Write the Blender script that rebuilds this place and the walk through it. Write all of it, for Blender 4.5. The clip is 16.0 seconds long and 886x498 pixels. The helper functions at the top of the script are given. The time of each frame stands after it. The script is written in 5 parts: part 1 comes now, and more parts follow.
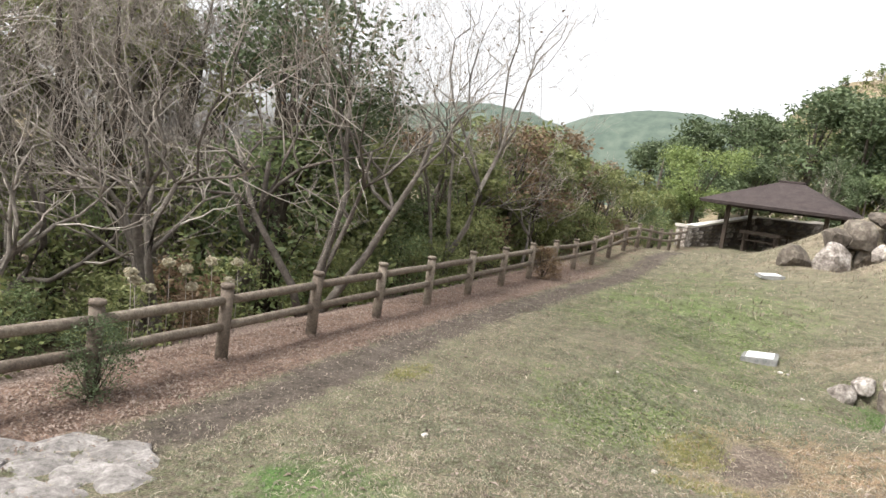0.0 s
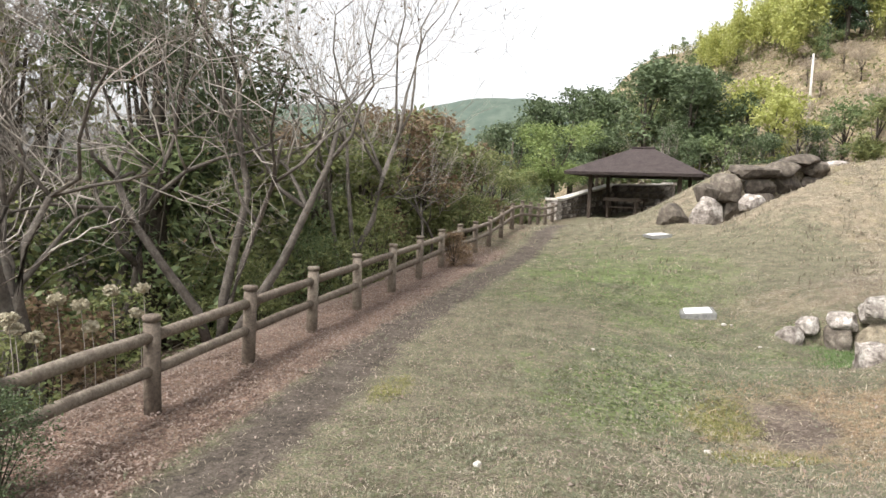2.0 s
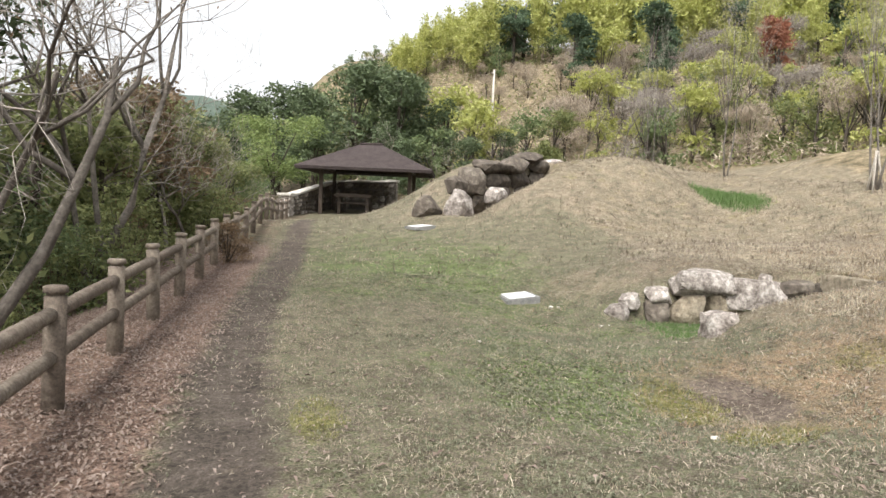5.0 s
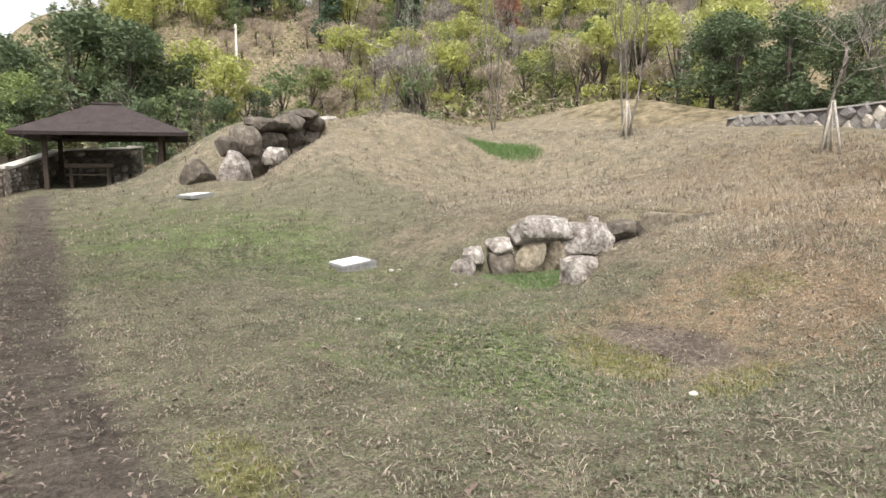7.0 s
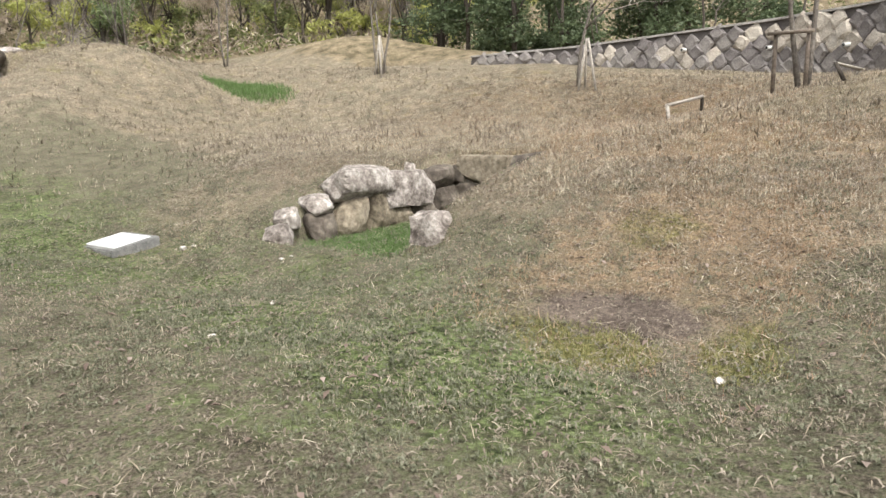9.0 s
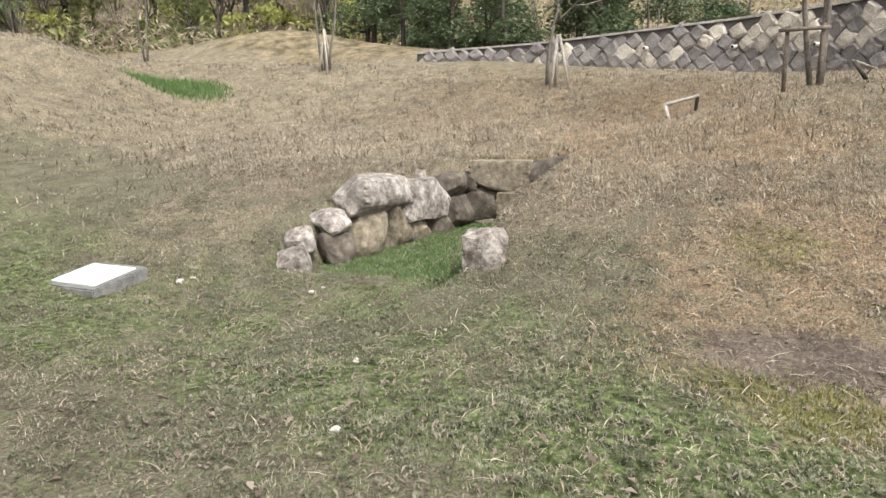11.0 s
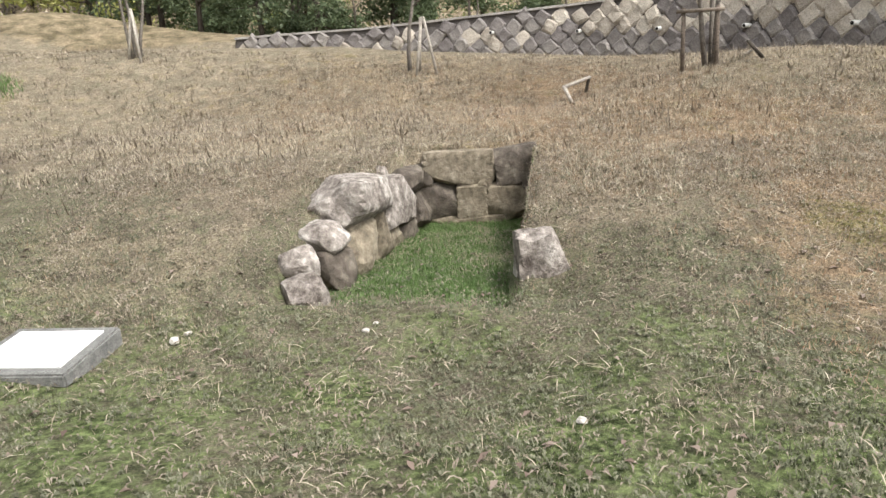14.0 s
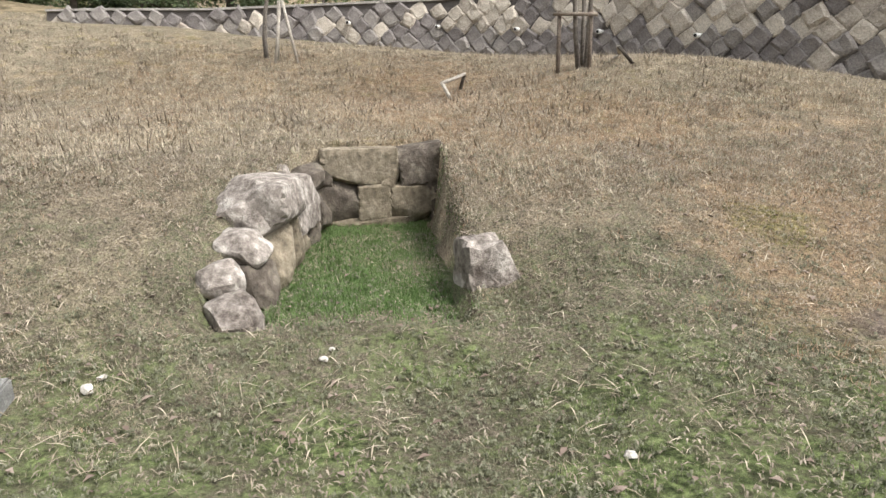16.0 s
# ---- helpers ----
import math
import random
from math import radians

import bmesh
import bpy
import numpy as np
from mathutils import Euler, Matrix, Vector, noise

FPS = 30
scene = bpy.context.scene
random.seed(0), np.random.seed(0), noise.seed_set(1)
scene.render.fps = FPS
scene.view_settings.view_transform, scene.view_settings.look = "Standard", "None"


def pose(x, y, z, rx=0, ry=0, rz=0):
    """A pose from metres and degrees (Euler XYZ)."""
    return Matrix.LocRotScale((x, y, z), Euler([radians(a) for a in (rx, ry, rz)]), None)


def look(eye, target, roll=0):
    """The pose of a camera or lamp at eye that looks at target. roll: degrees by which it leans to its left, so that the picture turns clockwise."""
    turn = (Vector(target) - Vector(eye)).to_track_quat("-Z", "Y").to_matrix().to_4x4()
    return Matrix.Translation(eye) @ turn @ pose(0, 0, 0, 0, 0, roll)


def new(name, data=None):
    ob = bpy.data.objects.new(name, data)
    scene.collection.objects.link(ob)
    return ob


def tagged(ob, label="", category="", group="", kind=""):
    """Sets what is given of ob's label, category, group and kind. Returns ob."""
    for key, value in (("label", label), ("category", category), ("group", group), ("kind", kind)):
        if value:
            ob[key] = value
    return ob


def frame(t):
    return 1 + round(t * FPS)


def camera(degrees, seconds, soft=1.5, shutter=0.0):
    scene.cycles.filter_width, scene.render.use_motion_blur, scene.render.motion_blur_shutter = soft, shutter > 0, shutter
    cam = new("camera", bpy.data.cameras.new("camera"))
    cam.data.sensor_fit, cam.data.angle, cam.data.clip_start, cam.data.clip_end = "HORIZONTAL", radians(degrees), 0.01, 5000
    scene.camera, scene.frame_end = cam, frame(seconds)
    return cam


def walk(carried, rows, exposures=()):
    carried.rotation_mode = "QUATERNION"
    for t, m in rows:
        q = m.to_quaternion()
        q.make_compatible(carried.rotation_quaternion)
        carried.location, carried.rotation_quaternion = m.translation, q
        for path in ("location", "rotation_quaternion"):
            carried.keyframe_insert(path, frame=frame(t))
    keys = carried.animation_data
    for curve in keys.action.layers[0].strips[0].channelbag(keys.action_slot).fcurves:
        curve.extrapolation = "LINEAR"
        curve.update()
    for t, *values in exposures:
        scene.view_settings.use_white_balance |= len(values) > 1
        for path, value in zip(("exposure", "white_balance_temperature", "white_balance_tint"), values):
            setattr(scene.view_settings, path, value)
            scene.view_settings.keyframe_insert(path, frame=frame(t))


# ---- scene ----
cam = camera(67.2, 16.0)
PATH = [
    (0, (0.014, 0.01, 1.48), (-0.882, 1.785, 1.269), 8.2),
    (0.5, (-0.331, 0.109, 1.367), (-1.088, 1.948, 1.155), 7.3),
    (1, (-0.741, 0.324, 1.313), (-1.429, 2.195, 1.15), 5.6),
    (1.5, (-1.161, 0.446, 1.228), (-1.678, 2.371, 1.062), 3.9),
    (2, (-1.565, 0.61, 1.146), (-2.042, 2.544, 0.969), 2.2),
    (2.5, (-1.93, 0.787, 1.059), (-2.303, 2.745, 0.9), 0.7),
    (3, (-2.294, 1.003, 0.999), (-2.47, 2.99, 0.855), 0.9),
    (3.2, (-2.455, 1.066, 0.947), (-2.525, 3.06, 0.799), 2.3),
    (5.3, (-3.835, 2.283, 0.683), (-3.302, 4.206, 0.55), 1.5),
    (5.5, (-3.914, 2.408, 0.686), (-3.309, 4.309, 0.541), 1.0),
    (6, (-4.078, 2.852, 0.624), (-3.321, 4.696, 0.452), 0.1),
    (6.5, (-4.279, 3.224, 0.587), (-3.348, 4.982, 0.387), -0.6),
    (7, (-4.346, 3.718, 0.513), (-3.23, 5.363, 0.293), -0.5),
    (7.5, (-4.418, 4.164, 0.463), (-3.011, 5.56, 0.198), -1.0),
    (8, (-4.376, 4.747, 0.492), (-2.878, 6.027, 0.147), -0.7),
    (8.5, (-4.367, 5.211, 0.521), (-2.735, 6.3, 0.134), -0.6),
    (9, (-4.241, 5.749, 0.542), (-2.577, 6.783, 0.137), -1.8),
    (9.5, (-4.215, 6.205, 0.555), (-2.486, 7.128, 0.155), -2.9),
    (10, (-4.082, 6.676, 0.557), (-2.376, 7.639, 0.155), -4.5),
    (10.2, (-4.05, 6.84, 0.565), (-2.339, 7.792, 0.159), -3.5),
    (12.3, (-3.704, 8.587, 0.617), (-1.818, 9.093, 0.185), -3.1),
    (12.5, (-3.678, 8.747, 0.621), (-1.784, 9.221, 0.188), -3.1),
    (13, (-3.674, 9.151, 0.63), (-1.753, 9.5, 0.197), -2.9),
    (13.5, (-3.52, 9.523, 0.614), (-1.587, 9.786, 0.169), -3.3),
    (14, (-3.473, 9.881, 0.617), (-1.535, 10.038, 0.147), -3.2),
    (14.5, (-3.281, 10.158, 0.61), (-1.344, 10.154, 0.111), -2.8),
    (15, (-3.167, 10.412, 0.644), (-1.239, 10.28, 0.132), -1.9),
    (15.5, (-3.105, 10.632, 0.661), (-1.187, 10.377, 0.156), -1.2),
    (16, (-2.963, 10.726, 0.652), (-1.062, 10.369, 0.146), -0.6),
]
walk(cam, [(t, look(eye, target, roll)) for t, eye, target, roll in PATH], [(0, 1.44), (3, 1.32), (6, 1.2), (8.5, 1.15), (16, 1.18)])

# ---- world, sun, exposure ----
world = bpy.data.worlds.new("overcast_sky")
scene.world = world
world.use_nodes = True
wn, wl = world.node_tree.nodes, world.node_tree.links
sky = wn.new("ShaderNodeTexSky")
sky.sky_type = "NISHITA"
sky.sun_disc = False
sky.sun_elevation, sky.sun_rotation = radians(53), radians(217)
sky.dust_density = 4.0
whiten = wn.new("ShaderNodeHueSaturation")
whiten.inputs["Saturation"].default_value = 0.12
wl.new(sky.outputs[0], whiten.inputs["Color"])
wl.new(whiten.outputs[0], wn["Background"].inputs[0])
wn["Background"].inputs[1].default_value = 0.14
sun = new("sun", bpy.data.lights.new("sun", "SUN"))
sun.data.energy, sun.data.angle, sun.data.color = 1.3, radians(14), (1.0, 0.95, 0.88)
sun.matrix_world = look((-13, -17, 29), (0, 0, 0))
scene.view_settings.exposure = 1.22

# ---- materials ----


def rgb(c):
    return (*c, 1.0)


def stuff_mat(name, colours, rough=0.9, scale=6.0, bump=0.3, bump_scale=60.0, by="object", vary=0.5, translucent=0.0, spec=0.2):
    """A ramp of colours driven by noise and by a random number of the object or of the island, with fine relief."""
    m = bpy.data.materials.new(name)
    m.use_nodes = True
    n, l = m.node_tree.nodes, m.node_tree.links
    p = n["Principled BSDF"]
    p.inputs["Roughness"].default_value = rough
    p.inputs["Specular IOR Level"].default_value = spec
    tc = n.new("ShaderNodeTexCoord")
    tex = n.new("ShaderNodeTexNoise")
    tex.inputs["Scale"].default_value, tex.inputs["Detail"].default_value = scale, 6.0
    tex.inputs["Roughness"].default_value = 0.65
    l.new(tc.outputs["Object"], tex.inputs["Vector"])
    if by == "island":
        ran = n.new("ShaderNodeNewGeometry").outputs["Random Per Island"]
    else:
        ran = n.new("ShaderNodeObjectInfo").outputs["Random"]
    mix = n.new("ShaderNodeMath")
    mix.operation = "MULTIPLY_ADD"
    l.new(ran, mix.inputs[0])
    mix.inputs[1].default_value = vary
    sub = n.new("ShaderNodeMath")
    sub.operation = "MULTIPLY_ADD"
    l.new(tex.outputs["Fac"], sub.inputs[0])
    sub.inputs[1].default_value, sub.inputs[2].default_value = 1.6 * (1 - vary) + 0.3, -0.5 * vary - 0.3 * (1 - vary)
    l.new(sub.outputs[0], mix.inputs[2])
    off = n.new("ShaderNodeMath")
    off.operation = "ADD"
    l.new(mix.outputs[0], off.inputs[0])
    off.inputs[1].default_value = 0.25 * vary
    ramp = n.new("ShaderNodeValToRGB")
    els = ramp.color_ramp.elements
    for k, c in enumerate(colours):
        pos = k / max(1, len(colours) - 1)
        if k < 2:
            els[k].position, els[k].color = pos, rgb(c)
        else:
            els.new(pos).color = rgb(c)
    l.new(off.outputs[0], ramp.inputs["Fac"])
    l.new(ramp.outputs[0], p.inputs["Base Color"])
    if bump:
        bt = n.new("ShaderNodeTexNoise")
        bt.inputs["Scale"].default_value, bt.inputs["Detail"].default_value = bump_scale, 6.0
        bt.inputs["Roughness"].default_value = 0.7
        l.new(tc.outputs["Object"], bt.inputs["Vector"])
        grain = n.new("ShaderNodeMapRange")
        grain.inputs["From Min"].default_value, grain.inputs["From Max"].default_value = 0.3, 0.7
        grain.inputs["To Min"].default_value, grain.inputs["To Max"].default_value = 0.62, 1.38
        l.new(bt.outputs["Fac"], grain.inputs["Value"])
        hsv = n.new("ShaderNodeHueSaturation")
        l.new(grain.outputs["Result"], hsv.inputs["Value"])
        l.new(ramp.outputs[0], hsv.inputs["Color"])
        l.new(hsv.outputs[0], p.inputs["Base Color"])
        bn = n.new("ShaderNodeBump")
        bn.inputs["Strength"].default_value, bn.inputs["Distance"].default_value = bump, 0.03
        l.new(bt.outputs["Fac"], bn.inputs["Height"])
        l.new(bn.outputs[0], p.inputs["Normal"])
    if translucent:
        tr = n.new("ShaderNodeBsdfTranslucent")
        l.new(ramp.outputs[0], tr.inputs["Color"])
        ms = n.new("ShaderNodeMixShader")
        ms.inputs[0].default_value = translucent
        l.new(p.outputs[0], ms.inputs[1])
        l.new(tr.outputs[0], ms.inputs[2])
        l.new(ms.outputs[0], n["Material Output"].inputs["Surface"])
    return m


def leaf_mat(name, *colours, tr=0.3, rough=0.6):
    return stuff_mat(name, colours, rough=rough, scale=0.8, bump=0, by="island", vary=0.75, translucent=tr, spec=0.3)


def grass_mat(name, *colours, tr=0.2):
    return stuff_mat(name, colours, rough=0.7, scale=5.5, bump=0, by="island", vary=0.42, translucent=tr, spec=0.2)


def ground_mat():
    """Turf, dry turf, rust-coloured grass, bare soil, leaf litter and wood floor, mixed by the zones of the plan."""
    m = bpy.data.materials.new("turf_and_soil")
    m.use_nodes = True
    n, l = m.node_tree.nodes, m.node_tree.links
    p = n["Principled BSDF"]
    p.inputs["Roughness"].default_value, p.inputs["Specular IOR Level"].default_value = 0.95, 0.1
    tc = n.new("ShaderNodeTexCoord")

    def noise_at(scale, detail=5.0, rough=0.6):
        t = n.new("ShaderNodeTexNoise")
        t.inputs["Scale"].default_value, t.inputs["Detail"].default_value, t.inputs["Roughness"].default_value = scale, detail, rough
        l.new(tc.outputs["Object"], t.inputs["Vector"])
        return t.outputs["Fac"]

    def two(fac, a, b, lo=0.35, hi=0.65):
        r = n.new("ShaderNodeValToRGB")
        r.color_ramp.elements[0].position, r.color_ramp.elements[0].color = lo, rgb(a)
        r.color_ramp.elements[1].position, r.color_ramp.elements[1].color = hi, rgb(b)
        l.new(fac, r.inputs["Fac"])
        return r.outputs[0]

    def blend(fac, a, b):
        x = n.new("ShaderNodeMix")
        x.data_type = "RGBA"
        l.new(fac, x.inputs["Factor"])
        l.new(a, x.inputs["A"])
        l.new(b, x.inputs["B"])
        return x.outputs["Result"]

    fine, mid, wide = noise_at(55.0, 6.0, 0.75), noise_at(7.0), noise_at(1.7, 4.0)

    def zone(name):
        a = n.new("ShaderNodeAttribute")
        a.attribute_name = name
        s = n.new("ShaderNodeMath")
        s.operation = "MULTIPLY_ADD"
        l.new(mid, s.inputs[0])
        s.inputs[1].default_value, s.inputs[2].default_value = 0.9, -0.45
        q = n.new("ShaderNodeMath")
        q.operation = "MULTIPLY_ADD"
        l.new(wide, q.inputs[0])
        q.inputs[1].default_value = 1.1
        l.new(s.outputs[0], q.inputs[2])
        s = n.new("ShaderNodeMath")
        s.operation = "SUBTRACT"
        l.new(q.outputs[0], s.inputs[0])
        s.inputs[1].default_value = 0.55
        t = n.new("ShaderNodeMath")
        t.operation = "ADD"
        l.new(s.outputs[0], t.inputs[0])
        l.new(a.outputs["Fac"], t.inputs[1])
        r = n.new("ShaderNodeMapRange")
        r.inputs["From Min"].default_value, r.inputs["From Max"].default_value = 0.3, 0.7
        l.new(t.outputs[0], r.inputs["Value"])
        return r.outputs["Result"]

    clump = noise_at(19.0, 4.0, 0.7)
    col = blend(two(clump, (0, 0, 0), (1, 1, 1), 0.4, 0.6), two(fine, (0.06, 0.048, 0.036), (0.30, 0.258, 0.195)), two(fine, (0.042, 0.048, 0.026), (0.165, 0.165, 0.10)))
    col = blend(zone("green"), col, two(clump, (0.045, 0.06, 0.024), (0.155, 0.19, 0.08)))
    col = blend(zone("lush"), col, two(fine, (0.045, 0.085, 0.025), (0.11, 0.18, 0.06)))
    col = blend(zone("dry"), col, two(fine, (0.068, 0.055, 0.04), (0.36, 0.302, 0.222)))
    col = blend(zone("rust"), col, two(fine, (0.075, 0.054, 0.036), (0.37, 0.275, 0.18)))
    col = blend(zone("moss"), col, two(clump, (0.085, 0.085, 0.03), (0.215, 0.20, 0.085)))
    col = blend(zone("litter"), col, two(fine, (0.085, 0.058, 0.046), (0.27, 0.19, 0.15)))
    col = blend(zone("dark"), col, two(fine, (0.085, 0.068, 0.056), (0.2, 0.16, 0.13)))
    col = blend(zone("soil"), col, two(fine, (0.06, 0.05, 0.042), (0.13, 0.109, 0.091)))
    col = blend(zone("wood"), col, two(mid, (0.045, 0.037, 0.025), (0.14, 0.11, 0.075)))
    col = blend(zone("woodland"), col, two(wide, (0.10, 0.085, 0.05), (0.26, 0.21, 0.14)))
    coarse = noise_at(2.9, 7.0, 0.72)
    mott = n.new("ShaderNodeMath")
    mott.operation = "ADD"
    l.new(coarse, mott.inputs[0])
    l.new(clump, mott.inputs[1])
    rng = n.new("ShaderNodeMapRange")
    rng.inputs["From Min"].default_value, rng.inputs["From Max"].default_value = 0.74, 1.26
    rng.inputs["To Min"].default_value, rng.inputs["To Max"].default_value = 0.48, 1.62
    l.new(mott.outputs[0], rng.inputs["Value"])
    tone = n.new("ShaderNodeHueSaturation")
    l.new(rng.outputs["Result"], tone.inputs["Value"])
    l.new(col, tone.inputs["Color"])
    l.new(tone.outputs[0], p.inputs["Base Color"])
    bn = n.new("ShaderNodeBump")
    bn.inputs["Strength"].default_value, bn.inputs["Distance"].default_value = 0.7, 0.04
    l.new(fine, bn.inputs["Height"])
    l.new(bn.outputs[0], p.inputs["Normal"])
    return m


GROUND = ground_mat()
TIMBER = stuff_mat("weathered_fence_timber", [(0.07, 0.055, 0.045), (0.16, 0.13, 0.105), (0.26, 0.225, 0.18)], scale=9, bump=0.5, bump_scale=40, vary=0.3)
GREYWOOD = stuff_mat("grey_stake_wood", [(0.16, 0.14, 0.12), (0.33, 0.30, 0.26), (0.5, 0.46, 0.4)], scale=12, bump=0.4, vary=0.3)
DARKWOOD = stuff_mat("dark_stained_wood", [(0.02, 0.015, 0.012), (0.05, 0.038, 0.03), (0.085, 0.065, 0.05)], scale=10, bump=0.3, vary=0.2, rough=0.75)
SHINGLE = stuff_mat("brown_roof_shingle", [(0.024, 0.019, 0.018), (0.042, 0.033, 0.032), (0.068, 0.054, 0.051)], scale=3, bump=0.5, bump_scale=25, vary=0.35)
STONE = stuff_mat("lichened_boulder", [(0.035, 0.028, 0.024), (0.12, 0.10, 0.086), (0.33, 0.295, 0.265), (0.62, 0.585, 0.54)], scale=4.2, bump=1.0, bump_scale=17, vary=0.15)
DARKSTONE = stuff_mat("dark_boulder", [(0.022, 0.019, 0.016), (0.06, 0.05, 0.042), (0.13, 0.11, 0.09), (0.26, 0.23, 0.19)], scale=4.0, bump=0.9, bump_scale=14, vary=0.2)
TANSTONE = stuff_mat("tan_boulder", [(0.035, 0.028, 0.021), (0.12, 0.098, 0.072), (0.235, 0.20, 0.148), (0.34, 0.295, 0.23)], scale=3.5, bump=0.8, bump_scale=14, vary=0.2)
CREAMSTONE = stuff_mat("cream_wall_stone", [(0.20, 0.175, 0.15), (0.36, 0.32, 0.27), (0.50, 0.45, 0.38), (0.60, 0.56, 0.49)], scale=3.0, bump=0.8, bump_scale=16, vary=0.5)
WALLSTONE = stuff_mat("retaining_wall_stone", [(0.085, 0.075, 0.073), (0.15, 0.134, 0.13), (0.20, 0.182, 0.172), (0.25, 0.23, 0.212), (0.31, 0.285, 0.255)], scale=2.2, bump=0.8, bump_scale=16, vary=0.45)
MORTAR = stuff_mat("dark_wall_joint", [(0.08, 0.07, 0.065), (0.15, 0.135, 0.125)], scale=5, bump=0.6, vary=0.1)
COPING = stuff_mat("pale_granite_coping", [(0.42, 0.39, 0.35), (0.62, 0.59, 0.54)], scale=5, bump=0.3, vary=0.2)
CONCRETE = stuff_mat("grey_granite_block", [(0.10, 0.10, 0.10), (0.2, 0.2, 0.19), (0.3, 0.295, 0.28)], scale=14, bump=0.5, bump_scale=90, vary=0.2)
CONCRETE2 = stuff_mat("weathered_coping", [(0.13, 0.12, 0.11), (0.24, 0.225, 0.205), (0.36, 0.34, 0.31)], scale=2.5, bump=0.6, bump_scale=30, vary=0.1)
PLATE = stuff_mat("white_sign_plate", [(0.74, 0.74, 0.74), (0.82, 0.82, 0.82)], rough=0.35, scale=2, bump=0, vary=0.1, spec=0.5)
PIPE = stuff_mat("white_drain_pipe", [(0.5, 0.5, 0.48), (0.7, 0.7, 0.67)], scale=8, bump=0.1, vary=0.2)
# near-black colour painted for the shade inside the drain pipes
BORE_SHADE = stuff_mat("pipe_inside_shade", [(0.01, 0.01, 0.01), (0.02, 0.02, 0.02)], scale=4, bump=0, vary=0.1)
PAVING = stuff_mat("pale_paving_stone", [(0.10, 0.09, 0.085), (0.19, 0.175, 0.165), (0.31, 0.29, 0.275)], scale=4, bump=0.8, bump_scale=16, vary=0.25)
BARK = stuff_mat("grey_brown_bark", [(0.05, 0.042, 0.036), (0.12, 0.105, 0.09), (0.25, 0.225, 0.195)], scale=4, bump=0.8, bump_scale=22, vary=0.35)
DARKBARK = stuff_mat("dark_bark", [(0.035, 0.03, 0.025), (0.09, 0.075, 0.06)], scale=4, bump=0.8, bump_scale=22, vary=0.3)
TWIGS = stuff_mat("grey_twigs", [(0.15, 0.13, 0.115), (0.31, 0.275, 0.24), (0.48, 0.445, 0.40)], scale=1.5, bump=0, by="island", vary=0.5)
EVERGREEN = leaf_mat("evergreen_leaves", (0.045, 0.066, 0.032), (0.10, 0.135, 0.066), (0.18, 0.22, 0.12), rough=0.5)
CAMPHOR = leaf_mat("light_green_leaves", (0.12, 0.16, 0.05), (0.2, 0.26, 0.09), (0.29, 0.34, 0.14))
BAMBOO = leaf_mat("bamboo_leaves", (0.26, 0.28, 0.07), (0.43, 0.45, 0.15), (0.56, 0.55, 0.25), tr=0.5)
OLIVE = leaf_mat("olive_leaves", (0.09, 0.11, 0.045), (0.19, 0.215, 0.085), (0.32, 0.33, 0.15), tr=0.4)
HILLGREEN = leaf_mat("hill_broadleaves", (0.09, 0.125, 0.055), (0.17, 0.22, 0.10), (0.27, 0.32, 0.16), tr=0.45)
TANBRUSH = leaf_mat("tan_brushwood", (0.20, 0.16, 0.12), (0.34, 0.28, 0.215), (0.46, 0.39, 0.31), tr=0.2)
BROWNLEAF = leaf_mat("withered_brown_leaves", (0.10, 0.068, 0.042), (0.19, 0.13, 0.078), (0.28, 0.20, 0.12))
REDLEAF = leaf_mat("red_brown_leaves", (0.20, 0.08, 0.05), (0.36, 0.16, 0.10))
GREYBRUSH = leaf_mat("grey_brushwood", (0.13, 0.11, 0.093), (0.25, 0.22, 0.19), (0.36, 0.325, 0.285), tr=0.1)
PINE = leaf_mat("pine_needles", (0.04, 0.07, 0.04), (0.085, 0.13, 0.075), (0.14, 0.19, 0.11))
DEADHEAD = leaf_mat("dry_flower_heads", (0.35, 0.31, 0.22), (0.58, 0.54, 0.42))
LITTER = leaf_mat("fallen_leaves", (0.10, 0.068, 0.054), (0.22, 0.165, 0.135), (0.38, 0.31, 0.265), tr=0.1)
TURF = grass_mat("green_grass_blades", (0.05, 0.053, 0.034), (0.15, 0.155, 0.10), (0.34, 0.335, 0.25), tr=0.15)
THATCH = grass_mat("dead_grass_thatch", (0.05, 0.04, 0.031), (0.19, 0.158, 0.122), (0.43, 0.375, 0.30), tr=0.05)
LUSH = grass_mat("bright_grass_blades", (0.05, 0.095, 0.03), (0.12, 0.195, 0.065), (0.22, 0.30, 0.13), tr=0.25)
STRAW = grass_mat("straw_grass_blades", (0.11, 0.085, 0.06), (0.36, 0.305, 0.225), (0.72, 0.65, 0.52), tr=0.12)
MOSSGRASS = grass_mat("yellow_green_blades", (0.10, 0.105, 0.035), (0.22, 0.215, 0.085), (0.34, 0.32, 0.15), tr=0.2)
RUST = grass_mat("rust_grass_blades", (0.12, 0.07, 0.045), (0.34, 0.225, 0.145), (0.60, 0.46, 0.33), tr=0.12)
FARWOOD = stuff_mat("far_wooded_hill", [(0.04, 0.058, 0.052), (0.075, 0.10, 0.082), (0.12, 0.145, 0.115)], scale=0.08, bump=0, vary=0.1)

# ---- helpers ----


def mesh_of(name, verts, faces, mat, smooth=False):
    me = bpy.data.meshes.new(name)
    me.from_pydata([tuple(v) for v in verts], [], faces)
    me.materials.append(mat)
    if smooth:
        me.polygons.foreach_set("use_smooth", [True] * len(me.polygons))
    me.update()
    return me


